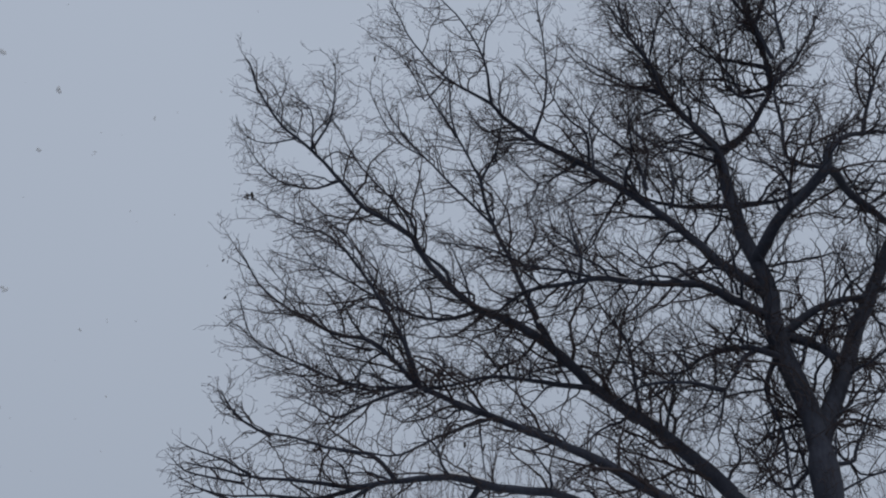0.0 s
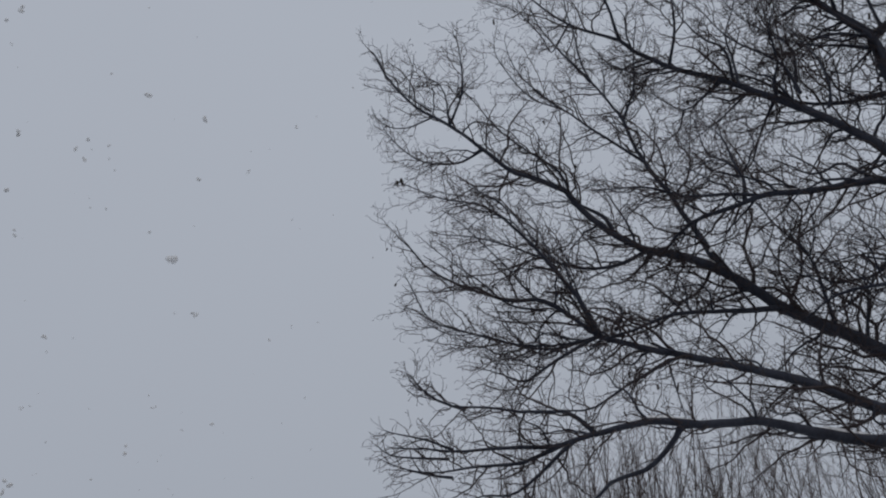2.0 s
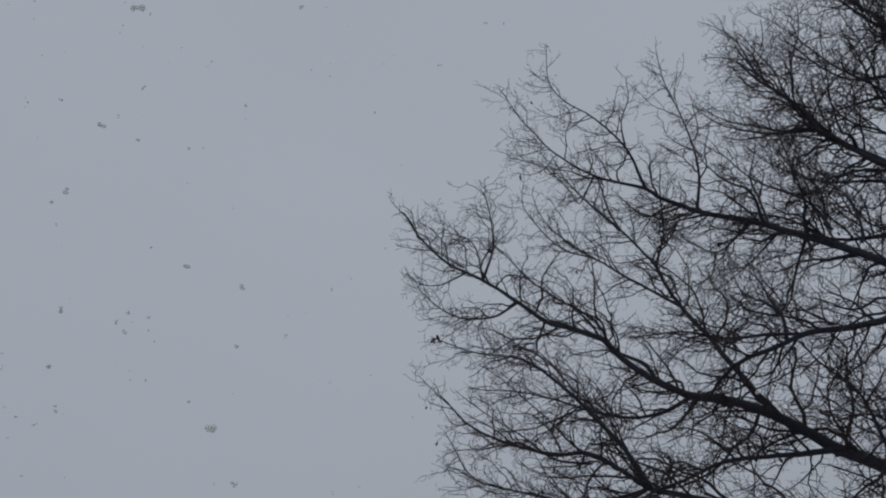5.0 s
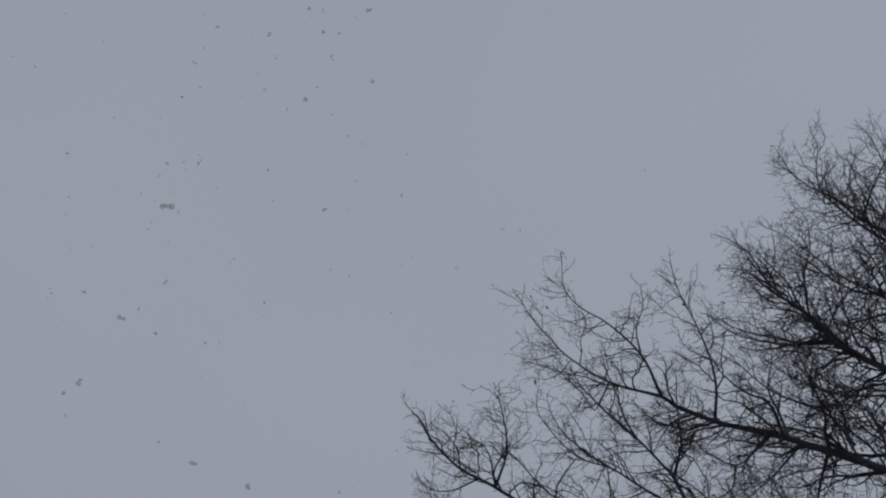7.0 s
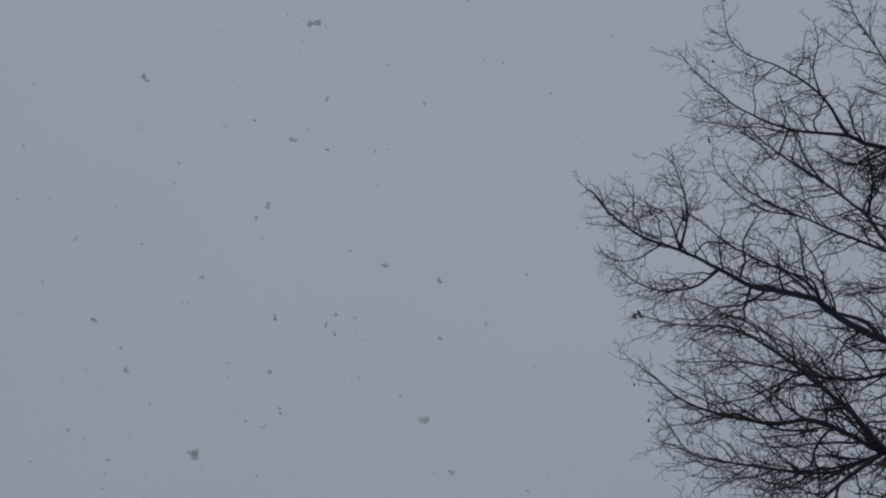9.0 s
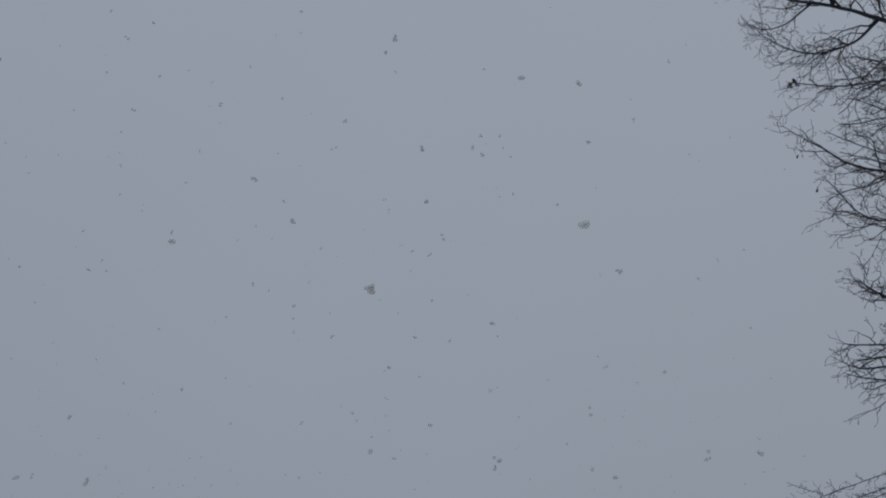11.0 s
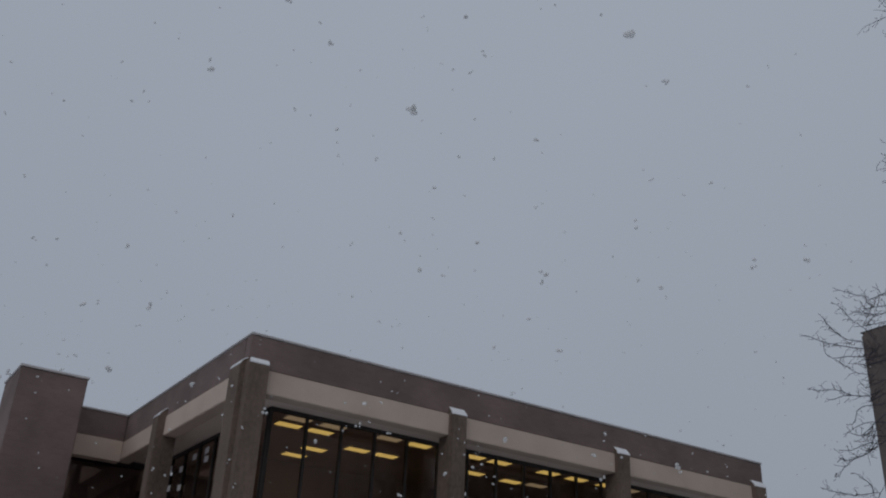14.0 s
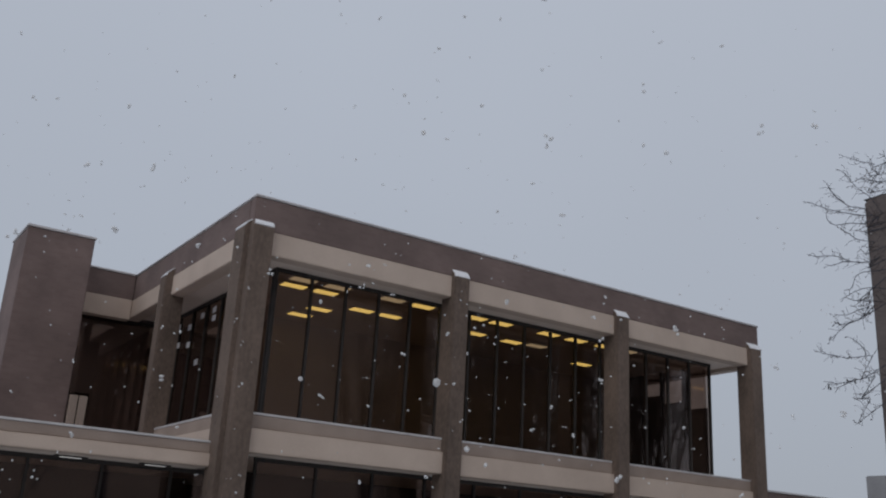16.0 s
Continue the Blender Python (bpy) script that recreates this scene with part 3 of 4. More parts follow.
BOUGHS = {"trunk": (0.55, 1.0, 0.20, 1.9), "stem_b": (0.05, 1.0, 0.24, 1.9), "arm_c": (0.2, 1.0, 0.24, 1.7), "arm_d": (0.2, 1.0, 0.28, 1.4), "arm_e": (0.3, 1.0, 0.26, 1.6),
          "arm_f": (0.2, 1.0, 0.26, 1.4), "top_a": (0.1, 0.88, 0.46, 1.7), "top_b": (0.15, 1.0, 0.23, 1.5), "top_c": (0.12, 0.88, 0.42, 1.7), "top_d": (0.08, 0.88, 0.26, 1.7),
          "top_e": (0.08, 0.88, 0.25, 1.7), "top_f": (0.1, 0.88, 0.46, 1.7), "upper": (0.08, 0.95, 0.25, 1.8), "upper_mid": (0.1, 0.9, 0.24, 1.5), "crown_c": (0.2, 0.9, 0.26, 1.1), "crown_d": (0.2, 0.9, 0.26, 1.2),
          "crown_b": (0.2, 0.9, 0.24, 1.2), "mid": (0.08, 0.95, 0.23, 1.5), "mid_b": (0.15, 0.85, 0.26, 1.3), "gap_a": (0.2, 1.0, 0.32, 0.9), "gap_b": (0.2, 1.0, 0.32, 0.8), "gap_c": (0.2, 1.0, 0.32, 0.9), "gap_d": (0.2, 1.0, 0.32, 0.9), "gap_e": (0.2, 1.0, 0.32, 0.9), "low": (0.08, 0.90, 0.55, 1.4), "low_g": (0.2, 0.9, 0.22, 0.7), "low_h": (0.2, 0.9, 0.24, 0.7), "low_e": (0.2, 0.9, 0.25, 0.7), "base": (0.10, 0.7, 0.55, 1.0), "inner_c": (0.1, 1.0, 0.15, 1.3), "inner_d": (0.2, 1.0, 0.22, 1.2), "inner_a": (0.15, 1.0, 0.19, 1.2), "inner_e": (0.2, 1.0, 0.18, 1.2),
          "inner_b": (0.1, 1.0, 0.18, 1.2), "low_c": (0.15, 0.8, 0.22, 1.0), "deep_a": (0.15, 0.75, 0.2, 1.0), "deep_b": (0.1, 0.75, 0.24, 1.0), "deep": (0.12, 0.88, 0.36, 1.1), "deep_c": (0.15, 0.85, 0.22, 0.9),
          "arm_g": (0.2, 0.9, 0.22, 1.3), "arm_h": (0.1, 0.9, 0.22, 1.2), "right_a": (0.2, 1.0, 0.22, 1.4), "right_b": (0.2, 1.0, 0.25, 1.3), "low_b": (0.15, 1.0, 0.25, 1.1), "low_a": (0.2, 0.8, 0.32, 1.0), "low_a_fork": (0.15, 0.9, 0.25, 0.9), "low_d": (0.2, 0.7, 0.4, 0.9)}


def limb(name, r0, r1, ctrl, size=None, spacing=0.18, start=0.14):
    """A main limb of the big tree through its bends (out, towards the open side, up), and the twigs on it."""
    line = spline(np.array(ctrl), 0.14)
    k = np.linspace(0, 1, len(line))
    jit = rng.normal(0, 0.32 * min(r0, 0.06), (len(line), 3))
    jit[1:-1] = (jit[:-2] + jit[1:-1] + jit[2:]) / 3
    jit[0] = jit[-1] = 0
    line = line + jit
    knots = rng.normal(0, 0.05, len(line))
    r1 = max(min(r1, 0.02) * 0.8 if r0 < 0.06 else r1, 0.0055 if r0 > 0.015 else 0.0024)
    rad = (r0 + (r1 - r0) * k ** 0.65) * (1 + np.convolve(knots, np.ones(3) / 3, "same"))
    v, f = [], []
    tube(line, rad, 12 if r0 > 0.1 else 7, v, f)
    ob = new("trunk" if name == "trunk" else "limb", mesh_of(name, v, f, BARK, True))
    ob.parent = big_tree
    length = float(np.linalg.norm(np.diff(line, axis=0), axis=1).sum())
    size = size or min(1.0 + 9 * r0, 0.5 * length)
    boughs = BOUGHS.get(name)
    if name in ("base", "deep", "low", "mid"):
        i = int(rng.integers(2, 8))
        while i < 0.7 * len(line):
            m = int(rng.integers(3, 8))
            piece, pr = line[i:i + m], rad[i:i + m]
            if len(piece) > 2:
                sv, sf = [], []
                swell = np.sin(np.linspace(0.25, math.pi - 0.25, len(piece)))
                tube(piece + np.array([0, 0, 1.0]) * (pr * 0.80)[:, None], pr * 0.78 * swell, 7, sv, sf)
                sn = new("snow_patch", mesh_of("snow_patch", sv, sf, SNOW, True))
                sn.parent = ob
                tagged(sn, "wet snow lying on the limb")
            i += m + int(rng.integers(3, 12))
    if r0 < 0.036 and spacing > 0.15:
        spacing = 0.13
    twigs_on(line, rad, twig_v, twig_f, tip_list if r0 > 0.015 else spray_list, 2 if r0 > 0.015 else 1 if r0 > 0.006 else 0, size, spacing, start, thin=0.0032 if r0 > 0.015 else 0.0018, spur=0.115 if r0 > 0.015 else 0.03)
    if boughs:
        lo, hi, step, reach = boughs
        for q in np.arange(lo, hi, step / length):
            bough(line, rad, min(1.0, q + rng.uniform(0, 0.5) * step / length), reach)
    for _ in range(2):
        d = unit(line[-1] - line[-3])
        sh = wander(line[-1], side_way(d, 5, 35), rng.uniform(0.08, 0.18) if r0 > 0.015 else rng.uniform(0.03, 0.06), 3, 0.2, 0.02)
        rr = np.linspace(r1 * 0.7, 0.0026, 4)
        tube(sh, rr, 3, twig_v, twig_f)
        if r0 > 0.015:
            twigs_on(sh, rr, twig_v, twig_f, tip_list, 0, 0.2, 0.07, 0.1)
    return line


def grow_big_tree():
    limb("trunk", 0.30, 0.085, [(0.25, 0, -0.1), (0.42, 0.02, 1.6), (0.45, 0, 3.3), (0.30, 0.00, 4.93), (0.14, 0.00, 6.07), (-0.07, 0.00, 7.33), (-0.10, 0.00, 7.93), (-0.06, 0.00, 8.60), (0.03, 0.00, 9.42), (0.02, 0.00, 10.51), (0.14, 0.00, 11.55), (0.18, 0.00, 12.54), (0.16, 0.00, 13.35)], 1.6, 0.22, 0.55)
    limb("top_a", 0.075, 0.014, [(0.16, 0.00, 13.35), (0.49, 0.31, 13.83), (0.76, 0.64, 14.28), (0.79, 0.88, 14.53), (0.89, 1.13, 14.82), (1.11, 1.42, 15.18), (1.26, 1.81, 15.60)])
    limb("crown_a", 0.035, 0.008, [(0.76, 0.70, 14.35), (1.22, 0.79, 14.60), (1.60, 1.03, 14.90), (1.88, 1.20, 15.11), (2.15, 1.52, 15.40)])
    limb("crown_b", 0.04, 0.01, [(0.16, 0.00, 13.35), (0.55, 0.29, 13.42), (0.93, 0.38, 13.48), (1.29, 0.28, 13.54), (1.62, 0.43, 13.60)])
    limb("top_b", 0.075, 0.02, [(0.16, 0.00, 13.35), (-0.23, -0.15, 13.66), (-0.90, 0.10, 14.38), (-0.90, 0.59, 14.91), (-0.79, 1.15, 15.50)])
    limb("crown_c", 0.04, 0.01, [(-0.90, 0.10, 14.38), (-0.32, -0.08, 14.71), (-0.21, 0.22, 14.93), (-0.27, 0.63, 15.22), (-0.31, 1.17, 15.60)])
    limb("crown_d", 0.045, 0.01, [(-0.90, 0.32, 14.62), (-0.49, 0.40, 14.90), (-0.12, 0.40, 15.16), (0.11, 0.55, 15.37), (0.32, 0.90, 15.69), (0.46, 1.27, 16.00)])
    limb("crown_e", 0.03, 0.008, [(-0.24, 0.14, 14.87), (0.39, 0.38, 14.88), (0.61, 0.52, 14.89), (0.85, 0.95, 14.90)])
    limb("stem_b", 0.15, 0.08, [(-0.03, 0.00, 7.05), (-0.09, 0.00, 7.77), (-0.42, -0.27, 8.63), (-0.74, -0.48, 9.33), (-1.08, -0.61, 10.03), (-1.53, -0.74, 10.82), (-1.90, -0.76, 11.50)])
    limb("arm_c", 0.1, 0.05, [(0.07, 0.00, 10.89), (-0.35, 0.46, 11.12), (-0.86, 0.64, 11.38), (-1.19, 0.79, 11.55), (-1.48, -0.06, 11.76), (-1.91, -1.09, 12.00)])
    limb("arm_d", 0.04, 0.02, [(-1.19, 0.79, 11.55), (-0.77, 0.35, 12.43), (-0.84, 0.38, 13.15), (-0.91, 0.47, 13.99), (-1.15, 0.44, 14.50)])
    limb("arm_e", 0.06, 0.025, [(-1.19, 0.79, 11.55), (-1.31, 0.80, 11.94), (-1.61, 0.58, 12.31), (-2.26, -0.24, 13.00)])
    limb("arm_g", 0.04, 0.01, [(-1.85, 0.28, 12.56), (-2.01, 0.21, 13.07), (-2.38, 0.05, 13.92), (-2.72, -0.06, 14.62), (-3.18, -0.13, 15.60)])
    limb("arm_h", 0.035, 0.01, [(-0.91, 0.47, 13.99), (-1.31, 0.40, 14.47), (-1.66, 0.46, 14.98), (-2.09, 0.55, 15.60)])
    limb("arm_f", 0.06, 0.02, [(0.16, 0.00, 12.09), (-0.15, -0.18, 12.23), (-0.69, -0.51, 12.44), (-1.08, -0.44, 12.60)])
    limb("upper", 0.09, 0.035, [(0.03, 0.00, 10.32), (0.49, 0.07, 10.93), (0.87, 0.21, 11.51), (1.34, 0.40, 12.16), (1.82, 0.54, 12.72), (2.32, 0.72, 13.27), (2.83, 0.86, 13.76), (3.32, 1.11, 14.29), (3.54, 1.33, 14.60)])
    limb("upper_out", 0.032, 0.007, [(3.54, 1.33, 14.60), (4.18, 1.84, 15.05), (4.56, 2.40, 15.50), (4.65, 2.81, 15.77), (4.72, 3.10, 15.96), (4.73, 3.61, 16.30)])
    limb("upper_side", 0.03, 0.007, [(2.96, 0.93, 13.91), (2.68, 1.14, 14.39), (2.51, 1.46, 14.87), (2.42, 1.85, 15.37), (2.37, 2.21, 15.80), (2.22, 2.51, 16.20)])
    limb("upper_fork", 0.018, 0.006, [(4.18, 1.84, 15.05), (4.78, 1.40, 15.20), (4.77, 1.66, 15.27), (4.81, 2.09, 15.38), (4.92, 2.42, 15.48), (5.23, 2.75, 15.60)])
    limb("crown_g", 0.035, 0.008, [(2.14, 0.66, 13.07), (2.07, 0.98, 13.54), (2.30, 1.12, 13.87), (2.45, 1.36, 14.24), (2.49, 1.60, 14.60)])
    limb("upper_tip", 0.03, 0.007, [(3.54, 1.33, 14.60), (3.45, 1.95, 15.08), (3.64, 2.47, 15.56), (3.91, 2.86, 15.94), (3.97, 3.21, 16.24), (3.72, 3.55, 16.60)])
    limb("upper_tip_b", 0.018, 0.006, [(3.45, 1.95, 15.08), (3.34, 2.08, 15.61), (3.09, 2.09, 16.09), (2.98, 2.21, 16.50)])
    limb("upper_mid", 0.05, 0.015, [(0.16, 0.00, 12.09), (0.86, -0.26, 12.60), (1.50, -0.36, 13.16), (1.94, -0.07, 13.73), (2.54, 0.11, 14.30)])
    limb("mid", 0.082, 0.02, [(0.03, 0.00, 9.82), (0.44, 0.58, 9.88), (0.80, 0.95, 9.93), (1.42, 1.17, 9.99), (2.04, 1.42, 10.06), (2.66, 1.45, 10.12), (3.11, 1.41, 10.16), (3.61, 1.09, 10.20)])
    limb("mid_b", 0.03, 0.01, [(2.04, 1.42, 10.06), (2.39, 1.52, 10.23), (2.99, 1.59, 10.49), (3.47, 1.86, 10.74), (4.13, 1.95, 11.00)])
    limb("low", 0.135, 0.014, [(0.10, 0.00, 6.30), (0.63, 0.02, 6.94), (1.01, -0.12, 7.48), (1.35, -0.12, 7.97), (1.90, -0.07, 8.67), (2.56, -0.02, 9.36), (3.15, 0.34, 10.11), (3.67, 0.43, 10.56), (4.19, 0.48, 10.95), (4.57, 0.71, 11.34), (4.82, 1.02, 11.70), (4.92, 1.29, 11.98), (5.16, 1.42, 12.20), (5.68, 1.66, 12.62), (5.95, 2.00, 12.98), (6.28, 2.43, 13.43), (6.68, 2.80, 13.85), (6.92, 3.21, 14.23), (6.94, 3.64, 14.60)])
    limb("low_a", 0.06, 0.008, [(3.15, 0.34, 10.11), (3.35, 0.49, 10.91), (3.55, 0.68, 11.62), (3.74, 0.90, 12.28), (3.82, 1.17, 12.94), (3.95, 1.34, 13.34), (4.10, 1.53, 13.76), (4.13, 1.68, 14.06), (4.07, 1.88, 14.47), (4.04, 2.09, 14.88), (4.00, 2.26, 15.20)])
    limb("low_a_left", 0.028, 0.007, [(4.10, 1.53, 13.76), (4.31, 1.89, 14.23), (4.47, 2.19, 14.62), (4.51, 2.43, 14.90), (4.49, 2.60, 15.10)])
    limb("low_a_fork", 0.03, 0.008, [(3.82, 1.17, 12.94), (3.53, 1.14, 13.63), (3.37, 1.27, 14.29), (3.16, 1.38, 14.90)])
    limb("low_a_side", 0.03, 0.007, [(3.70, 0.86, 12.16), (3.95, 1.11, 12.47), (4.29, 1.47, 12.87), (4.55, 1.77, 13.19), (4.91, 1.99, 13.50), (5.07, 2.27, 13.76), (5.14, 2.64, 14.07), (5.09, 2.79, 14.20)])
    limb("low_a_twin", 0.022, 0.006, [(4.55, 1.77, 13.19), (4.77, 1.99, 13.50), (4.94, 2.24, 13.80), (4.99, 2.51, 14.09), (4.94, 2.70, 14.30)])
    limb("low_b", 0.05, 0.03, [(2.56, -0.02, 9.36), (3.11, 0.71, 9.16), (3.63, 1.29, 8.97), (4.10, 1.51, 8.82), (4.48, 1.74, 8.70)])
    limb("low_c", 0.038, 0.009, [(4.10, 0.47, 10.88), (4.69, 0.40, 10.93), (5.10, 0.58, 10.97), (5.41, 0.94, 11.02), (5.78, 1.58, 11.08), (6.11, 2.05, 11.14), (6.57, 2.44, 11.20)])
    limb("low_d", 0.036, 0.01, [(4.50, 0.67, 11.27), (4.54, 0.81, 11.54), (4.96, 0.95, 12.05), (5.02, 1.23, 12.51), (5.40, 1.47, 13.02), (5.76, 1.76, 13.55), (5.94, 2.04, 13.97), (6.09, 2.27, 14.30)])
    limb("low_e", 0.028, 0.007, [(5.95, 2.00, 12.98), (6.25, 1.95, 13.02), (6.56, 1.98, 13.07), (6.95, 2.24, 13.14), (7.11, 2.63, 13.21), (7.11, 3.03, 13.27), (7.08, 3.21, 13.30)])
    limb("low_f", 0.02, 0.006, [(6.46, 2.60, 13.62), (7.08, 2.60, 13.75), (7.37, 2.78, 13.84), (7.40, 2.98, 13.90)])
    limb("low_g", 0.026, 0.006, [(6.28, 2.43, 13.43), (5.89, 2.62, 13.74), (5.68, 2.90, 14.03), (5.55, 3.17, 14.29), (5.55, 3.30, 14.40)])
    limb("low_h", 0.02, 0.006, [(6.28, 2.43, 13.43), (6.09, 2.82, 13.73), (6.14, 3.04, 13.89), (6.45, 3.20, 14.10)])
    limb("deep", 0.105, 0.01, [(0.10, 0.00, 6.30), (0.95, 0.38, 6.62), (1.37, 0.53, 6.94), (1.70, 0.66, 7.17), (2.39, 0.98, 7.64), (2.83, 1.10, 7.91), (3.43, 1.25, 8.24), (3.90, 1.42, 8.50), (4.31, 1.57, 8.72), (4.55, 1.67, 8.85), (4.76, 2.03, 9.07), (4.95, 2.27, 9.23), (5.47, 2.36, 9.46), (5.95, 2.64, 9.73), (6.30, 3.10, 10.02), (6.36, 3.48, 10.22)])
    limb("deep_a", 0.038, 0.008, [(4.51, 1.65, 8.83), (4.51, 2.05, 9.12), (4.59, 2.45, 9.42), (4.78, 2.97, 9.83), (5.06, 3.37, 10.18), (5.71, 3.59, 10.59), (6.12, 3.88, 10.90)])
    limb("deep_b", 0.03, 0.008, [(4.51, 1.65, 8.83), (5.36, 1.50, 9.07), (5.80, 1.70, 9.24), (6.27, 2.00, 9.45), (6.70, 2.41, 9.67), (6.58, 3.11, 9.90)])
    limb("deep_c", 0.032, 0.008, [(4.53, 1.66, 8.84), (4.98, 2.00, 8.48), (5.32, 2.22, 8.18), (5.31, 2.78, 7.98), (5.28, 3.26, 7.80)])
    limb("deep_d", 0.028, 0.01, [(3.60, 1.31, 8.33), (4.17, 1.49, 8.12), (4.74, 1.59, 7.89), (4.98, 2.03, 7.73), (5.19, 2.34, 7.60)])
    limb("base", 0.095, 0.008, [(0.95, 0.38, 6.62), (1.24, 0.61, 6.63), (1.55, 0.83, 6.64), (1.80, 1.01, 6.64), (2.06, 1.29, 6.65), (2.36, 1.75, 6.66), (2.66, 2.14, 6.67), (3.16, 2.39, 6.68), (3.55, 2.78, 6.69), (4.03, 2.87, 6.70), (4.52, 2.91, 6.71), (4.92, 3.11, 6.72), (5.30, 3.34, 6.73), (5.68, 3.57, 6.74), (6.03, 3.92, 6.75)], 1.0, 0.12)
    limb("base_a", 0.032, 0.007, [(4.12, 2.87, 6.70), (4.20, 3.28, 6.80), (4.36, 3.34, 6.85), (4.73, 3.40, 6.95), (4.99, 3.56, 7.03), (5.39, 3.70, 7.14), (5.55, 4.02, 7.24), (5.53, 4.28, 7.30)], 1.0, 0.12)
    limb("base_b", 0.038, 0.022, [(3.30, 2.53, 6.69), (3.58, 2.41, 6.51), (3.83, 2.49, 6.34), (4.06, 2.83, 6.14), (4.41, 2.83, 5.90)])
    limb("base_d", 0.03, 0.008, [(4.38, 2.90, 6.71), (4.69, 2.91, 6.55), (5.01, 2.92, 6.38), (5.19, 3.00, 6.28), (5.24, 3.44, 6.14), (5.46, 3.55, 6.00)], 1.0, 0.12)
    limb("base_c", 0.032, 0.007, [(4.52, 2.91, 6.71), (4.97, 3.02, 6.60), (5.26, 3.39, 6.50), (5.55, 3.72, 6.39), (5.70, 4.14, 6.30)], 1.0, 0.12)
    limb("inner_a", 0.055, 0.012, [(-0.01, 0.00, 9.12), (0.31, 0.20, 9.29), (0.75, 0.07, 9.48), (1.09, -0.20, 9.60), (1.37, -0.53, 9.70), (1.89, -0.65, 9.89), (2.24, -0.45, 10.05), (2.69, -0.57, 10.20)])
    limb("inner_b", 0.045, 0.008, [(0.03, 0.00, 9.42), (0.49, 0.25, 9.20), (0.65, 0.37, 8.88), (0.82, 0.54, 8.55), (0.90, 0.62, 8.19), (1.12, 0.91, 7.60)])
    limb("inner_e", 0.04, 0.01, [(0.82, 0.54, 8.55), (1.06, 0.74, 8.56), (1.31, 0.88, 8.57), (1.72, 0.96, 8.58), (2.25, 0.62, 8.60)])
    limb("inner_c", 0.045, 0.01, [(0.03, 0.00, 9.42), (0.36, -0.12, 8.87), (0.29, -0.13, 8.41), (0.29, -0.11, 7.84), (0.34, -0.03, 7.27), (0.30, 0.19, 6.60)])
    limb("right_a", 0.07, 0.03, [(0.03, 0.00, 9.52), (-0.52, -0.01, 9.87), (-0.87, -0.29, 10.13), (-1.19, -0.64, 10.37), (-1.82, -1.15, 10.80)])
    limb("right_b", 0.08, 0.06, [(0.03, 0.00, 9.62), (-0.34, 0.02, 9.32), (-0.59, 0.21, 8.90)])
    limb("inner_d", 0.035, 0.01, [(2.02, -0.06, 8.80), (1.90, 0.77, 9.40), (2.16, 1.03, 9.96), (2.28, 1.29, 10.40)])
    limb("top_c", 0.065, 0.012, [(0.17, 0.00, 12.27), (0.15, 0.21, 13.03), (0.43, 0.37, 13.70), (0.64, 0.53, 14.19), (0.80, 0.80, 14.75), (1.09, 1.17, 15.48), (1.18, 1.62, 16.15)])
    limb("top_d", 0.055, 0.012, [(-0.90, 0.14, 14.43), (-0.92, 0.66, 15.09), (-0.69, 1.07, 15.67), (-0.49, 1.50, 16.20), (-0.39, 1.96, 16.70)])
    limb("top_e", 0.05, 0.012, [(-0.86, 0.79, 15.12), (-1.42, 1.01, 16.15), (-1.53, 1.15, 16.80)])
    limb("top_f", 0.04, 0.01, [(0.16, 0.00, 13.35), (0.68, 0.42, 14.38), (0.94, 0.74, 15.10), (0.90, 1.15, 15.73), (1.01, 1.62, 16.40)])
    limb("gap_a", 0.034, 0.01, [(2.32, 1.43, 10.08), (2.23, 1.44, 10.57), (2.35, 1.28, 11.10), (2.42, 1.16, 11.60), (2.47, 1.09, 12.00)])
    limb("gap_b", 0.024, 0.008, [(2.24, 1.42, 10.61), (2.41, 1.42, 10.91), (2.62, 1.42, 11.28), (2.64, 1.49, 11.52), (2.63, 1.58, 11.80)])
    limb("gap_c", 0.026, 0.008, [(1.96, 0.59, 12.87), (2.50, 0.27, 12.97), (2.81, 0.10, 13.05), (3.16, -0.04, 13.13), (3.45, -0.15, 13.20)])
    limb("gap_d", 0.024, 0.008, [(2.28, 0.71, 13.22), (2.75, 0.48, 13.33), (3.09, 0.35, 13.42), (3.33, 0.72, 13.55), (3.37, 0.89, 13.60)])
    limb("gap_e", 0.032, 0.01, [(1.69, 0.50, 12.56), (2.04, 0.19, 12.43), (2.28, -0.05, 12.33), (2.43, -0.22, 12.27), (2.67, -0.28, 12.20)])
    limb("gap_f", 0.022, 0.008, [(2.24, 1.44, 10.52), (2.46, 1.44, 10.71), (2.63, 1.48, 10.87), (2.70, 1.57, 11.00)])
    limb("gap_g", 0.021, 0.008, [(3.09, 0.35, 13.42), (3.21, 0.25, 13.28), (3.34, 0.22, 13.15), (3.51, 0.34, 13.00)])
    limb("fan_a", 0.030, 0.007, [(-0.39, 0.40, 14.17), (-0.21, 0.52, 14.87), (0.05, 0.64, 15.46), (0.26, 0.76, 16.34), (0.44, 0.88, 17.10), (0.73, 1.00, 17.91)])
    limb("fan_b", 0.026, 0.007, [(0.78, 0.60, 14.38), (1.01, 0.72, 14.47), (1.41, 0.84, 14.66), (1.86, 0.96, 15.16), (2.07, 1.08, 15.38), (2.32, 1.20, 16.07)])
    limb("fan_c", 0.028, 0.007, [(0.27, 0.20, 12.94), (0.56, 0.32, 13.11), (0.84, 0.44, 13.20), (1.18, 0.56, 13.44), (1.39, 0.68, 13.85), (1.45, 0.80, 14.36)])
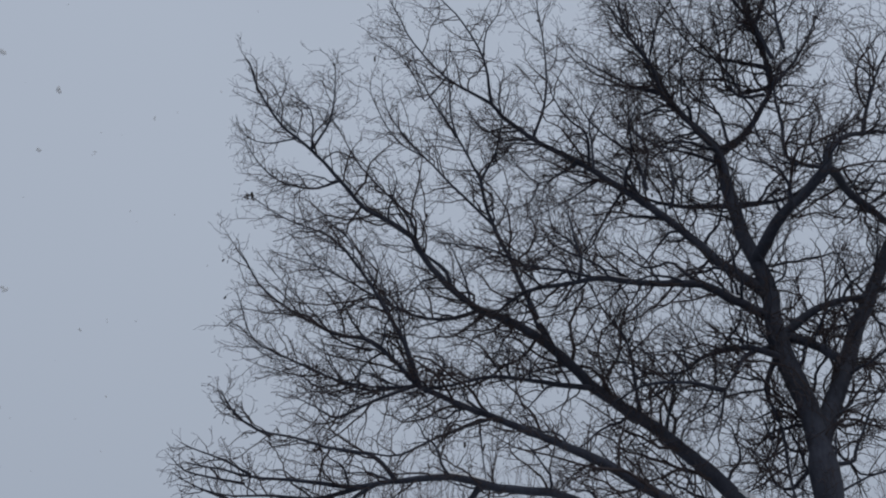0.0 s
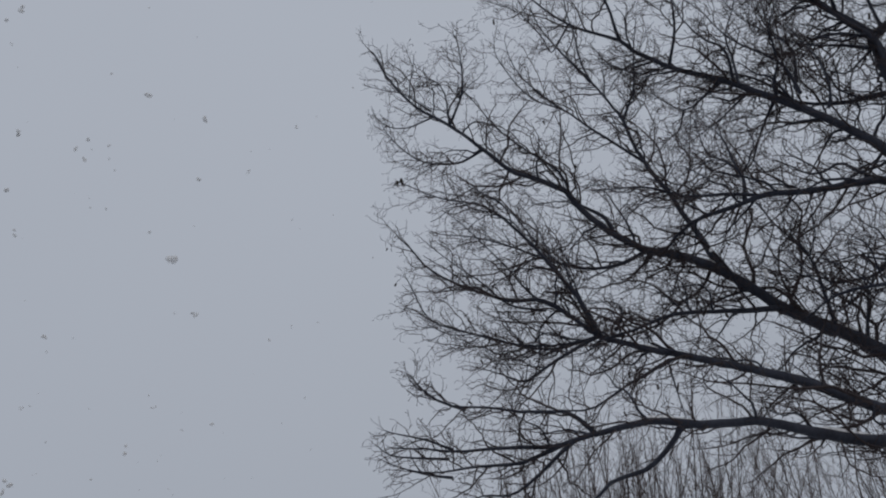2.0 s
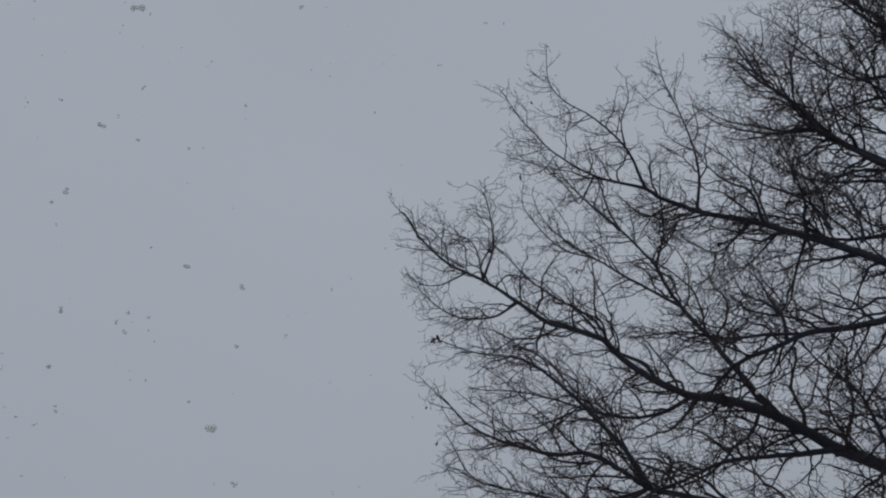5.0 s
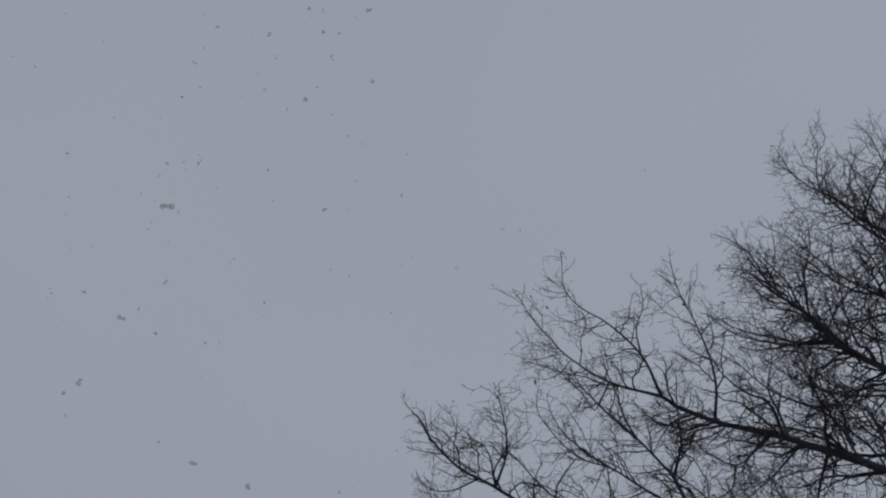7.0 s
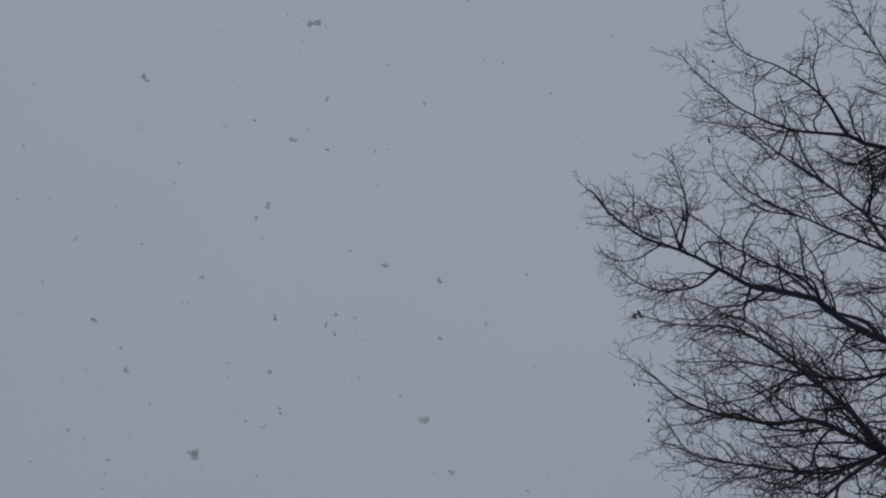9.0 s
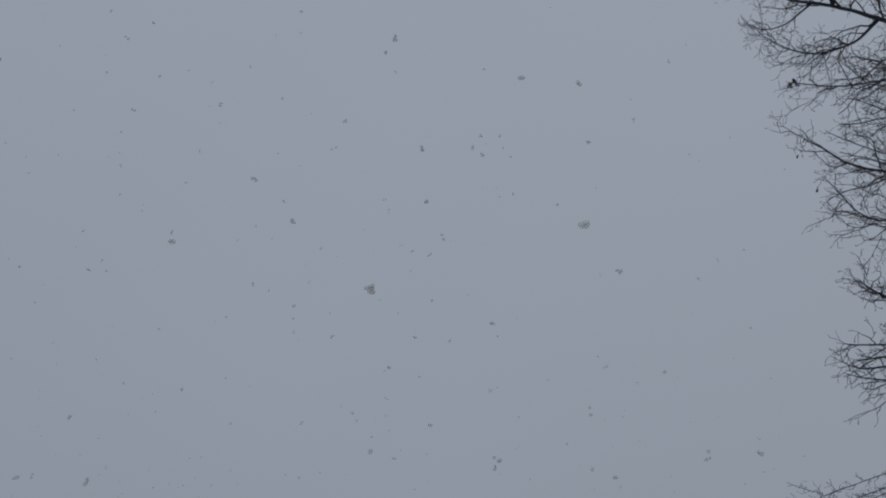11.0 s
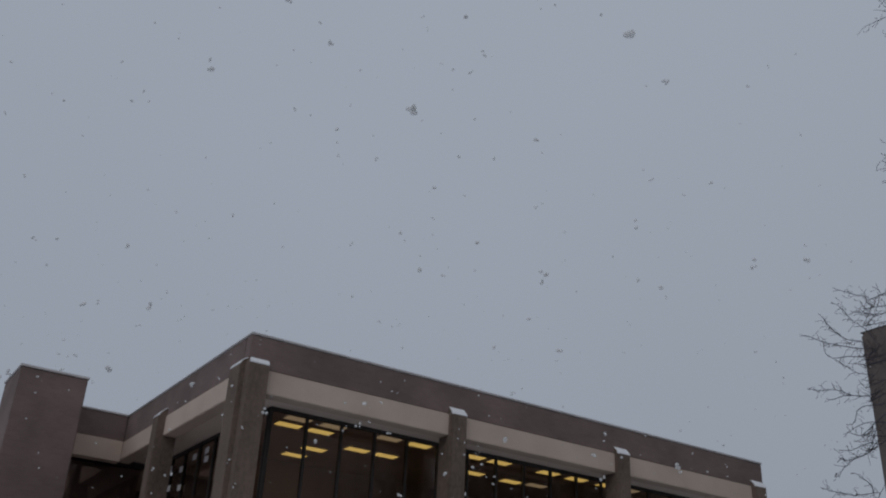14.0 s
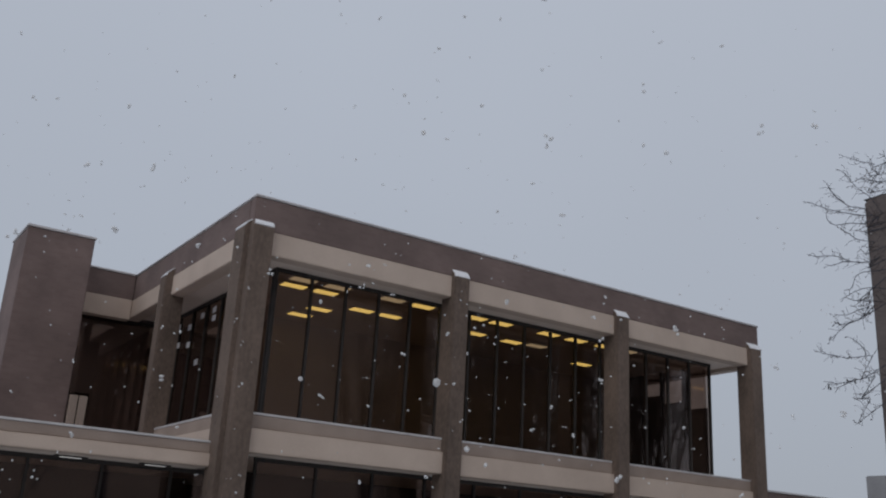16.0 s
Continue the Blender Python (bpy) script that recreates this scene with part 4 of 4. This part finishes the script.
    limb("fan_d", 0.026, 0.007, [(2.05, 0.80, 12.85), (2.00, 0.92, 13.47), (1.97, 1.04, 13.75), (1.67, 1.16, 14.23), (1.56, 1.28, 14.70)])
    limb("fan_e", 0.030, 0.007, [(1.30, 0.70, 12.21), (1.36, 0.82, 12.73), (1.62, 0.94, 13.19), (1.94, 1.06, 13.68), (2.15, 1.18, 14.28), (2.39, 1.30, 14.83)])
    limb("fan_f", 0.028, 0.007, [(1.36, 0.60, 12.44), (1.19, 0.72, 13.09), (1.39, 0.84, 13.53), (1.64, 0.96, 13.92), (1.82, 1.08, 14.50)])
    limb("fan_g", 0.030, 0.007, [(-0.01, 0.10, 13.29), (0.02, 0.22, 13.99), (0.31, 0.34, 14.40), (0.43, 0.46, 14.89), (0.25, 0.58, 15.56), (-0.01, 0.70, 16.46), (-0.34, 0.82, 16.95)])
    limb("fan_h", 0.030, 0.007, [(-0.74, 0.30, 14.02), (-0.35, 0.42, 14.02), (-0.27, 0.54, 14.47), (-0.42, 0.66, 15.34), (-0.44, 0.78, 16.18), (-0.47, 0.90, 16.70)])
    limb("fan_i", 0.024, 0.007, [(0.26, 0.10, 12.98), (0.70, 0.22, 12.65), (0.95, 0.34, 12.87), (1.32, 0.46, 12.80)])
    limb("fan_j", 0.026, 0.007, [(1.02, 0.80, 11.60), (0.89, 0.92, 11.86), (0.88, 1.04, 12.27), (0.94, 1.16, 12.51), (1.12, 1.28, 13.17)])
    limb("fan_k", 0.040, 0.007, [(-0.98, 0.80, 14.23), (-0.89, 0.92, 15.00), (-0.81, 1.04, 15.74), (-0.67, 1.16, 16.08), (-0.55, 1.28, 16.85), (-0.34, 1.40, 17.44), (-0.25, 1.52, 18.05), (-0.28, 1.64, 18.86)])
    limb("fan_m", 0.024, 0.007, [(-0.68, 1.20, 15.99), (-1.16, 1.32, 16.46), (-1.62, 1.44, 16.81), (-1.94, 1.56, 16.96), (-2.25, 1.68, 17.12)])
    limb("fan_n", 0.030, 0.007, [(-1.17, 1.00, 14.13), (-1.23, 1.12, 14.94), (-1.43, 1.24, 16.10), (-1.53, 1.36, 16.82), (-1.64, 1.48, 17.47), (-1.66, 1.60, 17.83)])
    limb("fan_o", 0.022, 0.007, [(1.01, 0.90, 15.69), (1.16, 1.05, 16.04), (1.39, 1.20, 16.62), (1.72, 1.35, 16.90)])
    limb("fan_p", 0.022, 0.007, [(1.17, 1.00, 16.27), (1.18, 1.15, 17.07), (1.30, 1.30, 17.44), (1.46, 1.45, 17.71)])
    limb("fan_q", 0.024, 0.007, [(-0.60, 1.20, 16.78), (-0.47, 1.32, 17.20), (-0.63, 1.44, 17.76), (-0.89, 1.56, 18.23), (-0.97, 1.68, 18.64)])
    limb("fan_r", 0.022, 0.007, [(0.81, 1.00, 15.12), (0.58, 1.12, 15.67), (0.22, 1.24, 16.12), (0.03, 1.36, 16.66), (0.06, 1.48, 17.00)])
    limb("low_j", 0.018, 0.006, [(6.55, 2.60, 13.81), (7.06, 2.70, 14.52), (7.45, 2.80, 14.82), (7.80, 2.90, 15.12)], 0.45, 0.12)
    limb("base_e", 0.018, 0.006, [(5.61, 3.50, 6.65), (5.99, 3.60, 6.75), (6.27, 3.70, 6.84), (6.40, 3.80, 6.96)], 0.45, 0.12)
    limb("base_f", 0.018, 0.006, [(5.56, 3.50, 6.75), (5.81, 3.60, 6.90), (6.13, 3.70, 7.04), (6.30, 3.80, 7.12)], 0.45, 0.12)
    limb("base_g", 0.018, 0.006, [(5.64, 3.40, 6.48), (5.94, 3.50, 6.58), (6.21, 3.60, 6.71), (6.40, 3.70, 6.82)], 0.45, 0.12)
    limb("base_h", 0.018, 0.006, [(5.38, 3.50, 7.18), (5.68, 3.60, 7.36), (5.90, 3.70, 7.57), (5.99, 3.80, 7.77)], 0.45, 0.12)
    limb("spray_a", 0.026, 0.006, [(4.55, 1.70, 8.85), (4.61, 1.92, 9.27), (4.75, 2.14, 9.71), (4.91, 2.36, 10.17), (5.06, 2.58, 10.55), (5.23, 2.80, 10.81), (5.43, 3.02, 10.94)], 0.5, 0.16)
    limb("spray_b", 0.020, 0.006, [(4.61, 1.70, 8.96), (4.74, 1.92, 9.48), (4.86, 2.14, 10.12), (4.93, 2.36, 10.60), (4.97, 2.58, 10.70)], 0.5, 0.16)
    limb("spray_c", 0.020, 0.006, [(4.92, 1.90, 9.30), (5.19, 2.15, 9.53), (5.39, 2.40, 9.95), (5.62, 2.65, 10.36), (5.78, 2.90, 10.61), (5.88, 3.15, 10.73)], 0.5, 0.16)
    limb("spray_d", 0.020, 0.006, [(5.07, 2.00, 9.30), (5.50, 2.25, 9.46), (5.81, 2.50, 9.88), (6.16, 2.75, 10.28), (6.41, 3.00, 10.62)], 0.5, 0.16)
    limb("spray_e", 0.018, 0.006, [(4.70, 1.80, 8.76), (5.09, 2.02, 8.72), (5.52, 2.24, 8.84), (5.79, 2.46, 8.96), (6.17, 2.68, 9.01), (6.32, 2.90, 9.10)], 0.5, 0.16)
    limb("spray_f", 0.018, 0.006, [(4.95, 1.90, 9.32), (5.18, 2.02, 9.03), (5.17, 2.14, 8.44), (5.29, 2.26, 8.09)], 0.5, 0.16)
    limb("spray_g", 0.020, 0.006, [(4.31, 1.60, 8.85), (4.14, 1.70, 8.96), (4.14, 1.80, 9.09), (4.31, 1.90, 9.15), (4.45, 2.00, 9.12)], 0.5, 0.16)
    limb("spray_h", 0.018, 0.006, [(3.84, 1.20, 8.39), (3.77, 1.30, 7.97), (3.68, 1.40, 7.42)], 0.5, 0.16)
    limb("droop_a", 0.0068, 0.0020, [(4.41, 2.83, 5.90), (5.65, 4.95, 4.89), (5.83, 5.01, 5.02), (5.94, 5.05, 5.08), (6.06, 5.10, 5.16)], 0.17, 0.038)
    limb("droop_b", 0.0068, 0.0020, [(4.41, 2.83, 5.90), (5.68, 4.99, 4.42), (5.79, 5.02, 4.56), (5.87, 5.04, 4.72), (5.98, 5.08, 4.84), (6.04, 5.10, 4.95), (6.09, 5.12, 5.03)], 0.17, 0.038)
    limb("droop_c", 0.0068, 0.0020, [(4.41, 2.83, 5.90), (5.38, 5.32, 4.27), (5.53, 5.36, 4.38), (5.61, 5.38, 4.47), (5.72, 5.42, 4.52), (5.80, 5.45, 4.60), (5.86, 5.47, 4.69), (5.89, 5.48, 4.76)], 0.17, 0.038)
    limb("droop_d", 0.0068, 0.0020, [(4.41, 2.83, 5.90), (5.39, 5.30, 4.33), (5.52, 5.34, 4.39), (5.62, 5.38, 4.42), (5.73, 5.42, 4.46), (5.84, 5.46, 4.51), (5.93, 5.49, 4.56), (6.01, 5.52, 4.62), (6.06, 5.54, 4.65)], 0.17, 0.038)
    limb("droop_e", 0.0068, 0.0020, [(4.41, 2.83, 5.90), (5.67, 5.05, 4.25), (5.82, 5.10, 4.30), (5.95, 5.15, 4.35), (6.01, 5.17, 4.41), (6.07, 5.19, 4.47)], 0.17, 0.038)
    limb("droop_f", 0.0040, 0.0019, [(5.70, 5.16, 4.46), (5.81, 5.20, 4.44), (5.92, 5.24, 4.47), (6.04, 5.29, 4.48), (6.10, 5.31, 4.54), (6.11, 5.31, 4.59)], 0.10, 0.036)
    limb("droop_g", 0.0068, 0.0020, [(4.41, 2.83, 5.90), (5.63, 5.09, 4.14), (5.75, 5.13, 4.14), (5.84, 5.16, 4.12), (5.97, 5.21, 4.15), (6.06, 5.24, 4.21), (6.15, 5.28, 4.24), (6.24, 5.32, 4.25), (6.28, 5.34, 4.27)], 0.17, 0.038)
    limb("droop_h", 0.0040, 0.0019, [(5.93, 5.26, 4.13), (5.99, 5.29, 4.14), (6.05, 5.31, 4.13), (6.10, 5.33, 4.13)], 0.10, 0.036)
    limb("droop_i", 0.0040, 0.0019, [(5.60, 5.15, 4.01), (5.73, 5.19, 4.01), (5.82, 5.23, 4.02), (5.89, 5.25, 4.00), (5.91, 5.27, 3.93), (5.94, 5.28, 3.89)], 0.10, 0.036)
    limb("droop_j", 0.0040, 0.0019, [(5.62, 5.17, 3.83), (5.79, 5.22, 3.88), (5.90, 5.26, 3.87), (5.98, 5.30, 3.83)], 0.10, 0.036)
    limb("droop_k", 0.0068, 0.0020, [(4.41, 2.83, 5.90), (5.65, 5.15, 3.75), (5.78, 5.19, 3.74), (5.85, 5.22, 3.66), (5.92, 5.25, 3.63), (5.99, 5.28, 3.61), (6.07, 5.31, 3.56), (6.10, 5.33, 3.51)], 0.17, 0.038)
    limb("droop_m", 0.0068, 0.0020, [(4.41, 2.83, 5.90), (5.57, 5.28, 3.89), (5.67, 5.32, 3.77), (5.70, 5.34, 3.68), (5.77, 5.37, 3.59), (5.90, 5.42, 3.57), (5.95, 5.44, 3.59)], 0.17, 0.038)
    limb("droop_n", 0.0040, 0.0019, [(5.69, 5.19, 3.74), (5.80, 5.23, 3.77), (5.91, 5.27, 3.79), (5.96, 5.29, 3.82)], 0.10, 0.036)
    limb("droop_o", 0.0068, 0.0020, [(4.41, 2.83, 5.90), (5.67, 5.21, 3.24), (5.79, 5.25, 3.31), (5.86, 5.27, 3.32), (5.99, 5.32, 3.32), (6.10, 5.36, 3.36), (6.16, 5.39, 3.38), (6.20, 5.40, 3.40)], 0.17, 0.038)
    limb("droop_p", 0.0040, 0.0019, [(5.84, 5.27, 3.32), (5.85, 5.27, 3.38), (5.91, 5.29, 3.45), (5.96, 5.30, 3.49)], 0.10, 0.036)
    limb("droop_q", 0.0068, 0.0020, [(4.41, 2.83, 5.90), (5.67, 5.22, 3.14), (5.78, 5.25, 3.15), (5.87, 5.29, 3.14), (5.98, 5.33, 3.13), (6.06, 5.36, 3.12), (6.12, 5.38, 3.14)], 0.17, 0.038)
    limb("droop_r", 0.0040, 0.0019, [(5.91, 5.31, 3.14), (6.00, 5.34, 3.11), (6.06, 5.36, 3.09)], 0.10, 0.036)
    limb("droop_s", 0.0068, 0.0020, [(4.41, 2.83, 5.90), (5.53, 5.09, 4.76), (5.66, 5.13, 4.86), (5.71, 5.15, 4.89)], 0.17, 0.038)
    limb("droop_t", 0.0068, 0.0020, [(4.41, 2.83, 5.90), (5.39, 5.25, 4.61), (5.52, 5.29, 4.69), (5.63, 5.33, 4.74), (5.68, 5.35, 4.76)], 0.17, 0.038)
    limb("droop_u", 0.0068, 0.0020, [(4.41, 2.83, 5.90), (5.64, 5.30, 2.93), (5.75, 5.34, 2.96), (5.86, 5.37, 2.97)], 0.17, 0.038)
    limb("droop_v", 0.0040, 0.0019, [(5.80, 5.23, 3.72), (5.89, 5.27, 3.70), (5.97, 5.30, 3.68), (6.04, 5.33, 3.69)], 0.10, 0.036)
    limb("droop_w", 0.0068, 0.0020, [(4.41, 2.83, 5.90), (5.45, 5.15, 4.90), (5.52, 5.17, 4.89), (5.55, 5.18, 4.95)], 0.17, 0.038)


grow_big_tree()
ends = fine_twigs(tip_list, twig_v, twig_f)
fine_twigs(spray_list, twig_v, twig_f, 0.0021, 0.0)
tw = new("brushwood", mesh_of("brushwood", twig_v, twig_f, TWIG))
tw.parent = big_tree
tagged(tw, "fine dark twigs", kind="stuff")


# withered leaves that still hang on
def leaf_mesh():
    bm = bmesh.new()
    rows = []
    for i in range(5):
        t = i / 4
        w = 0.022 * math.sin(math.pi * (0.08 + 0.84 * t)) * (1.25 if i in (1, 3) else 0.9)
        z = -0.075 * t + 0.012 * math.sin(5 * t)
        rows.append([bm.verts.new((-w, 0.012 + 0.01 * t, z)), bm.verts.new((0, 0, z)), bm.verts.new((w * 0.8, 0.016 - 0.006 * t, z))])
    for a, b in zip(rows, rows[1:]):
        for k in (0, 1):
            bm.faces.new((a[k], a[k + 1], b[k + 1], b[k]))
    bmesh.ops.solidify(bm, geom=bm.faces[:], thickness=0.0012)
    me = bpy.data.meshes.new("leaf")
    bm.to_mesh(me)
    bm.free()
    me.materials.append(LEAF)
    return me


LEAF_MESH = leaf_mesh()


def hang_leaf(p, size):
    ob = new("leaf", LEAF_MESH)
    ob.parent = big_tree
    ob.matrix_basis = Matrix.Translation(p) @ pose(0, 0, 0, rng.uniform(-40, 40), rng.uniform(-40, 40), rng.uniform(0, 360)) @ Matrix.Diagonal((size, size, size, 1))


ends = ends[ends[:, 2] > 6.5]
for q in ends[rng.choice(len(ends), 110, replace=False)]:
    hang_leaf(Vector(q), rng.uniform(0.5, 1.1))
for c in ((4.00, 2.90, 17.98), (5.54, 2.30, 12.95), (7.17, 2.60, 11.42), (7.36, 2.60, 11.24), (3.19, 1.60, 11.73)):
    for q in rng.normal(0, 0.022, (3, 3)):
        hang_leaf(Vector(q) + Vector(c), rng.uniform(0.5, 0.8))
for q in rng.normal(0, 0.035, (6, 3)):
    hang_leaf(Vector(q) + Vector((6.12, 3.88, 10.92)), rng.uniform(0.8, 1.2))

for q in ((6.00, 5.41, 3.62), (5.98, 5.39, 3.61), (6.02, 5.43, 3.49), (5.93, 5.34, 3.32), (5.96, 5.37, 3.14), (5.91, 5.32, 3.14), (5.85, 5.25, 3.15), (6.05, 5.46, 3.10), (6.05, 5.46, 3.08), (5.88, 5.29, 3.00), (5.85, 5.25, 2.96)):
    hang_leaf(Vector(q), rng.uniform(0.30, 0.46))


# ---- the thicket of young trees behind ----
def thicket_tree(az, dist, height, seed):
    global rng
    rng = np.random.default_rng(seed)
    e = new("young_tree")
    e.matrix_world = pose(math.sin(radians(az)) * dist, math.cos(radians(az)) * dist, 0)
    v, f, tv, tf, fine = [], [], [], [], []
    stem = wander(np.array([0, 0, -0.1]), np.array([0, 0, 1.0]), height * 0.45, 8, 0.06, 0.1)
    tube(stem, np.linspace(0.13, 0.09, 9), 7, v, f)
    ob = new("trunk", mesh_of("trunk", v, f, BARK, True))
    ob.parent = e
    for i in range(21):
        k = rng.uniform(0.35, 1.0)
        p = stem[int(k * 8)]
        d = side_way(np.array([0, 0, 1.0]), 6, 36)
        ln = (height - p[2]) * rng.uniform(0.75, 1.02)
        line = wander(p, d, ln, 12, 0.07, 0.10)
        rr = np.linspace(0.040, 0.006, 13)
        lv, lf = [], []
        tube(line, rr, 5, lv, lf)
        lo = new("limb", mesh_of("limb", lv, lf, REDTWIG, True))
        lo.parent = e
        twigs_on(line, rr, tv, tf, fine, 1, 1.9, 0.27, 0.2, 0.16, (16, 46), 0.0045, 0.34)
    fine_twigs(fine, tv, tf, 0.0045, 0.2)
    t = new("brushwood", mesh_of("brushwood", tv, tf, REDTWIG))
    t.parent = e
    tagged(t, "fine upright reddish twigs", kind="stuff")
    tagged(e, "slender bare young tree with upright reddish-brown twigs", "tree", "thicket of young trees")


for n, (az, dist, height) in enumerate(((40, 30, 15.0), (39.5, 26, 14.6), (41, 25, 16.0), (42.5, 26, 17.0), (43.5, 24, 16.2), (47, 26, 17.2), (51, 25, 16.0), (55, 26, 15.8), (60, 27, 16.0), (66, 25, 15.0), (73, 26, 15.5), (42, 31, 19.4), (45.5, 32, 20.4), (49, 31, 19.4), (57, 32, 19.0), (42.5, 33, 18.5))):
    thicket_tree(az, dist, height, 40 + n)

# ---- snowflakes hanging in the air ----
ball = bmesh.new()
bmesh.ops.create_icosphere(ball, subdivisions=1, radius=1.0)
BALL_V = np.array([v.co[:] for v in ball.verts])
BALL_F = [tuple(v.index for v in f.verts) for f in ball.faces]
ball.free()
fl_v, fl_f = [], []
frng = np.random.default_rng(3)
for _ in range(2100):
    az = frng.uniform(-34, 60)
    el = frng.uniform(0, 80)
    if frng.random() > (1.0 if az < 8 else 0.6 if az < 24 else 0.2) * (1.0 if el < 28 else 0.6 if el < 45 else 0.4):
        continue
    az, el = radians(az), radians(el)
    dist = 1.4 + 9.5 * frng.random() ** 0.7
    c = np.array([math.sin(az) * math.cos(el), math.cos(az) * math.cos(el), math.sin(el)]) * dist + np.array([0, 0, EYE])
    size = 0.0054 + 0.0095 * frng.random() ** 2.2
    for _ in range(frng.integers(1, 4)):
        o = c + frng.normal(0, size * 0.55, 3)
        b = len(fl_v)
        fl_v.extend(map(tuple, o + BALL_V * (size * frng.uniform(0.45, 0.9, 3)) * frng.uniform(0.75, 1.2, (len(BALL_V), 1))))
        fl_f.extend(tuple(b + i for i in t) for t in BALL_F)
for _ in range(220):
    az, el = radians(frng.uniform(-30, 28)), radians(frng.uniform(1, 24))
    dist = frng.uniform(5.0, 14.0)
    o = np.array([math.sin(az) * math.cos(el), math.cos(az) * math.cos(el), math.sin(el)]) * dist + np.array([0, 0, EYE])
    size = frng.uniform(0.006, 0.012) * (0.5 + dist / 18)
    b = len(fl_v)
    fl_v.extend(map(tuple, o + BALL_V * (size * frng.uniform(0.5, 1.1, 3)) * frng.uniform(0.75, 1.2, (len(BALL_V), 1))))
    fl_f.extend(tuple(b + i for i in t) for t in BALL_F)
flakes = new("snowflakes", mesh_of("snowflakes", fl_v, fl_f, FLAKE, True))
tagged(flakes, "loose snowflakes drifting down through the air", "snow", kind="stuff")
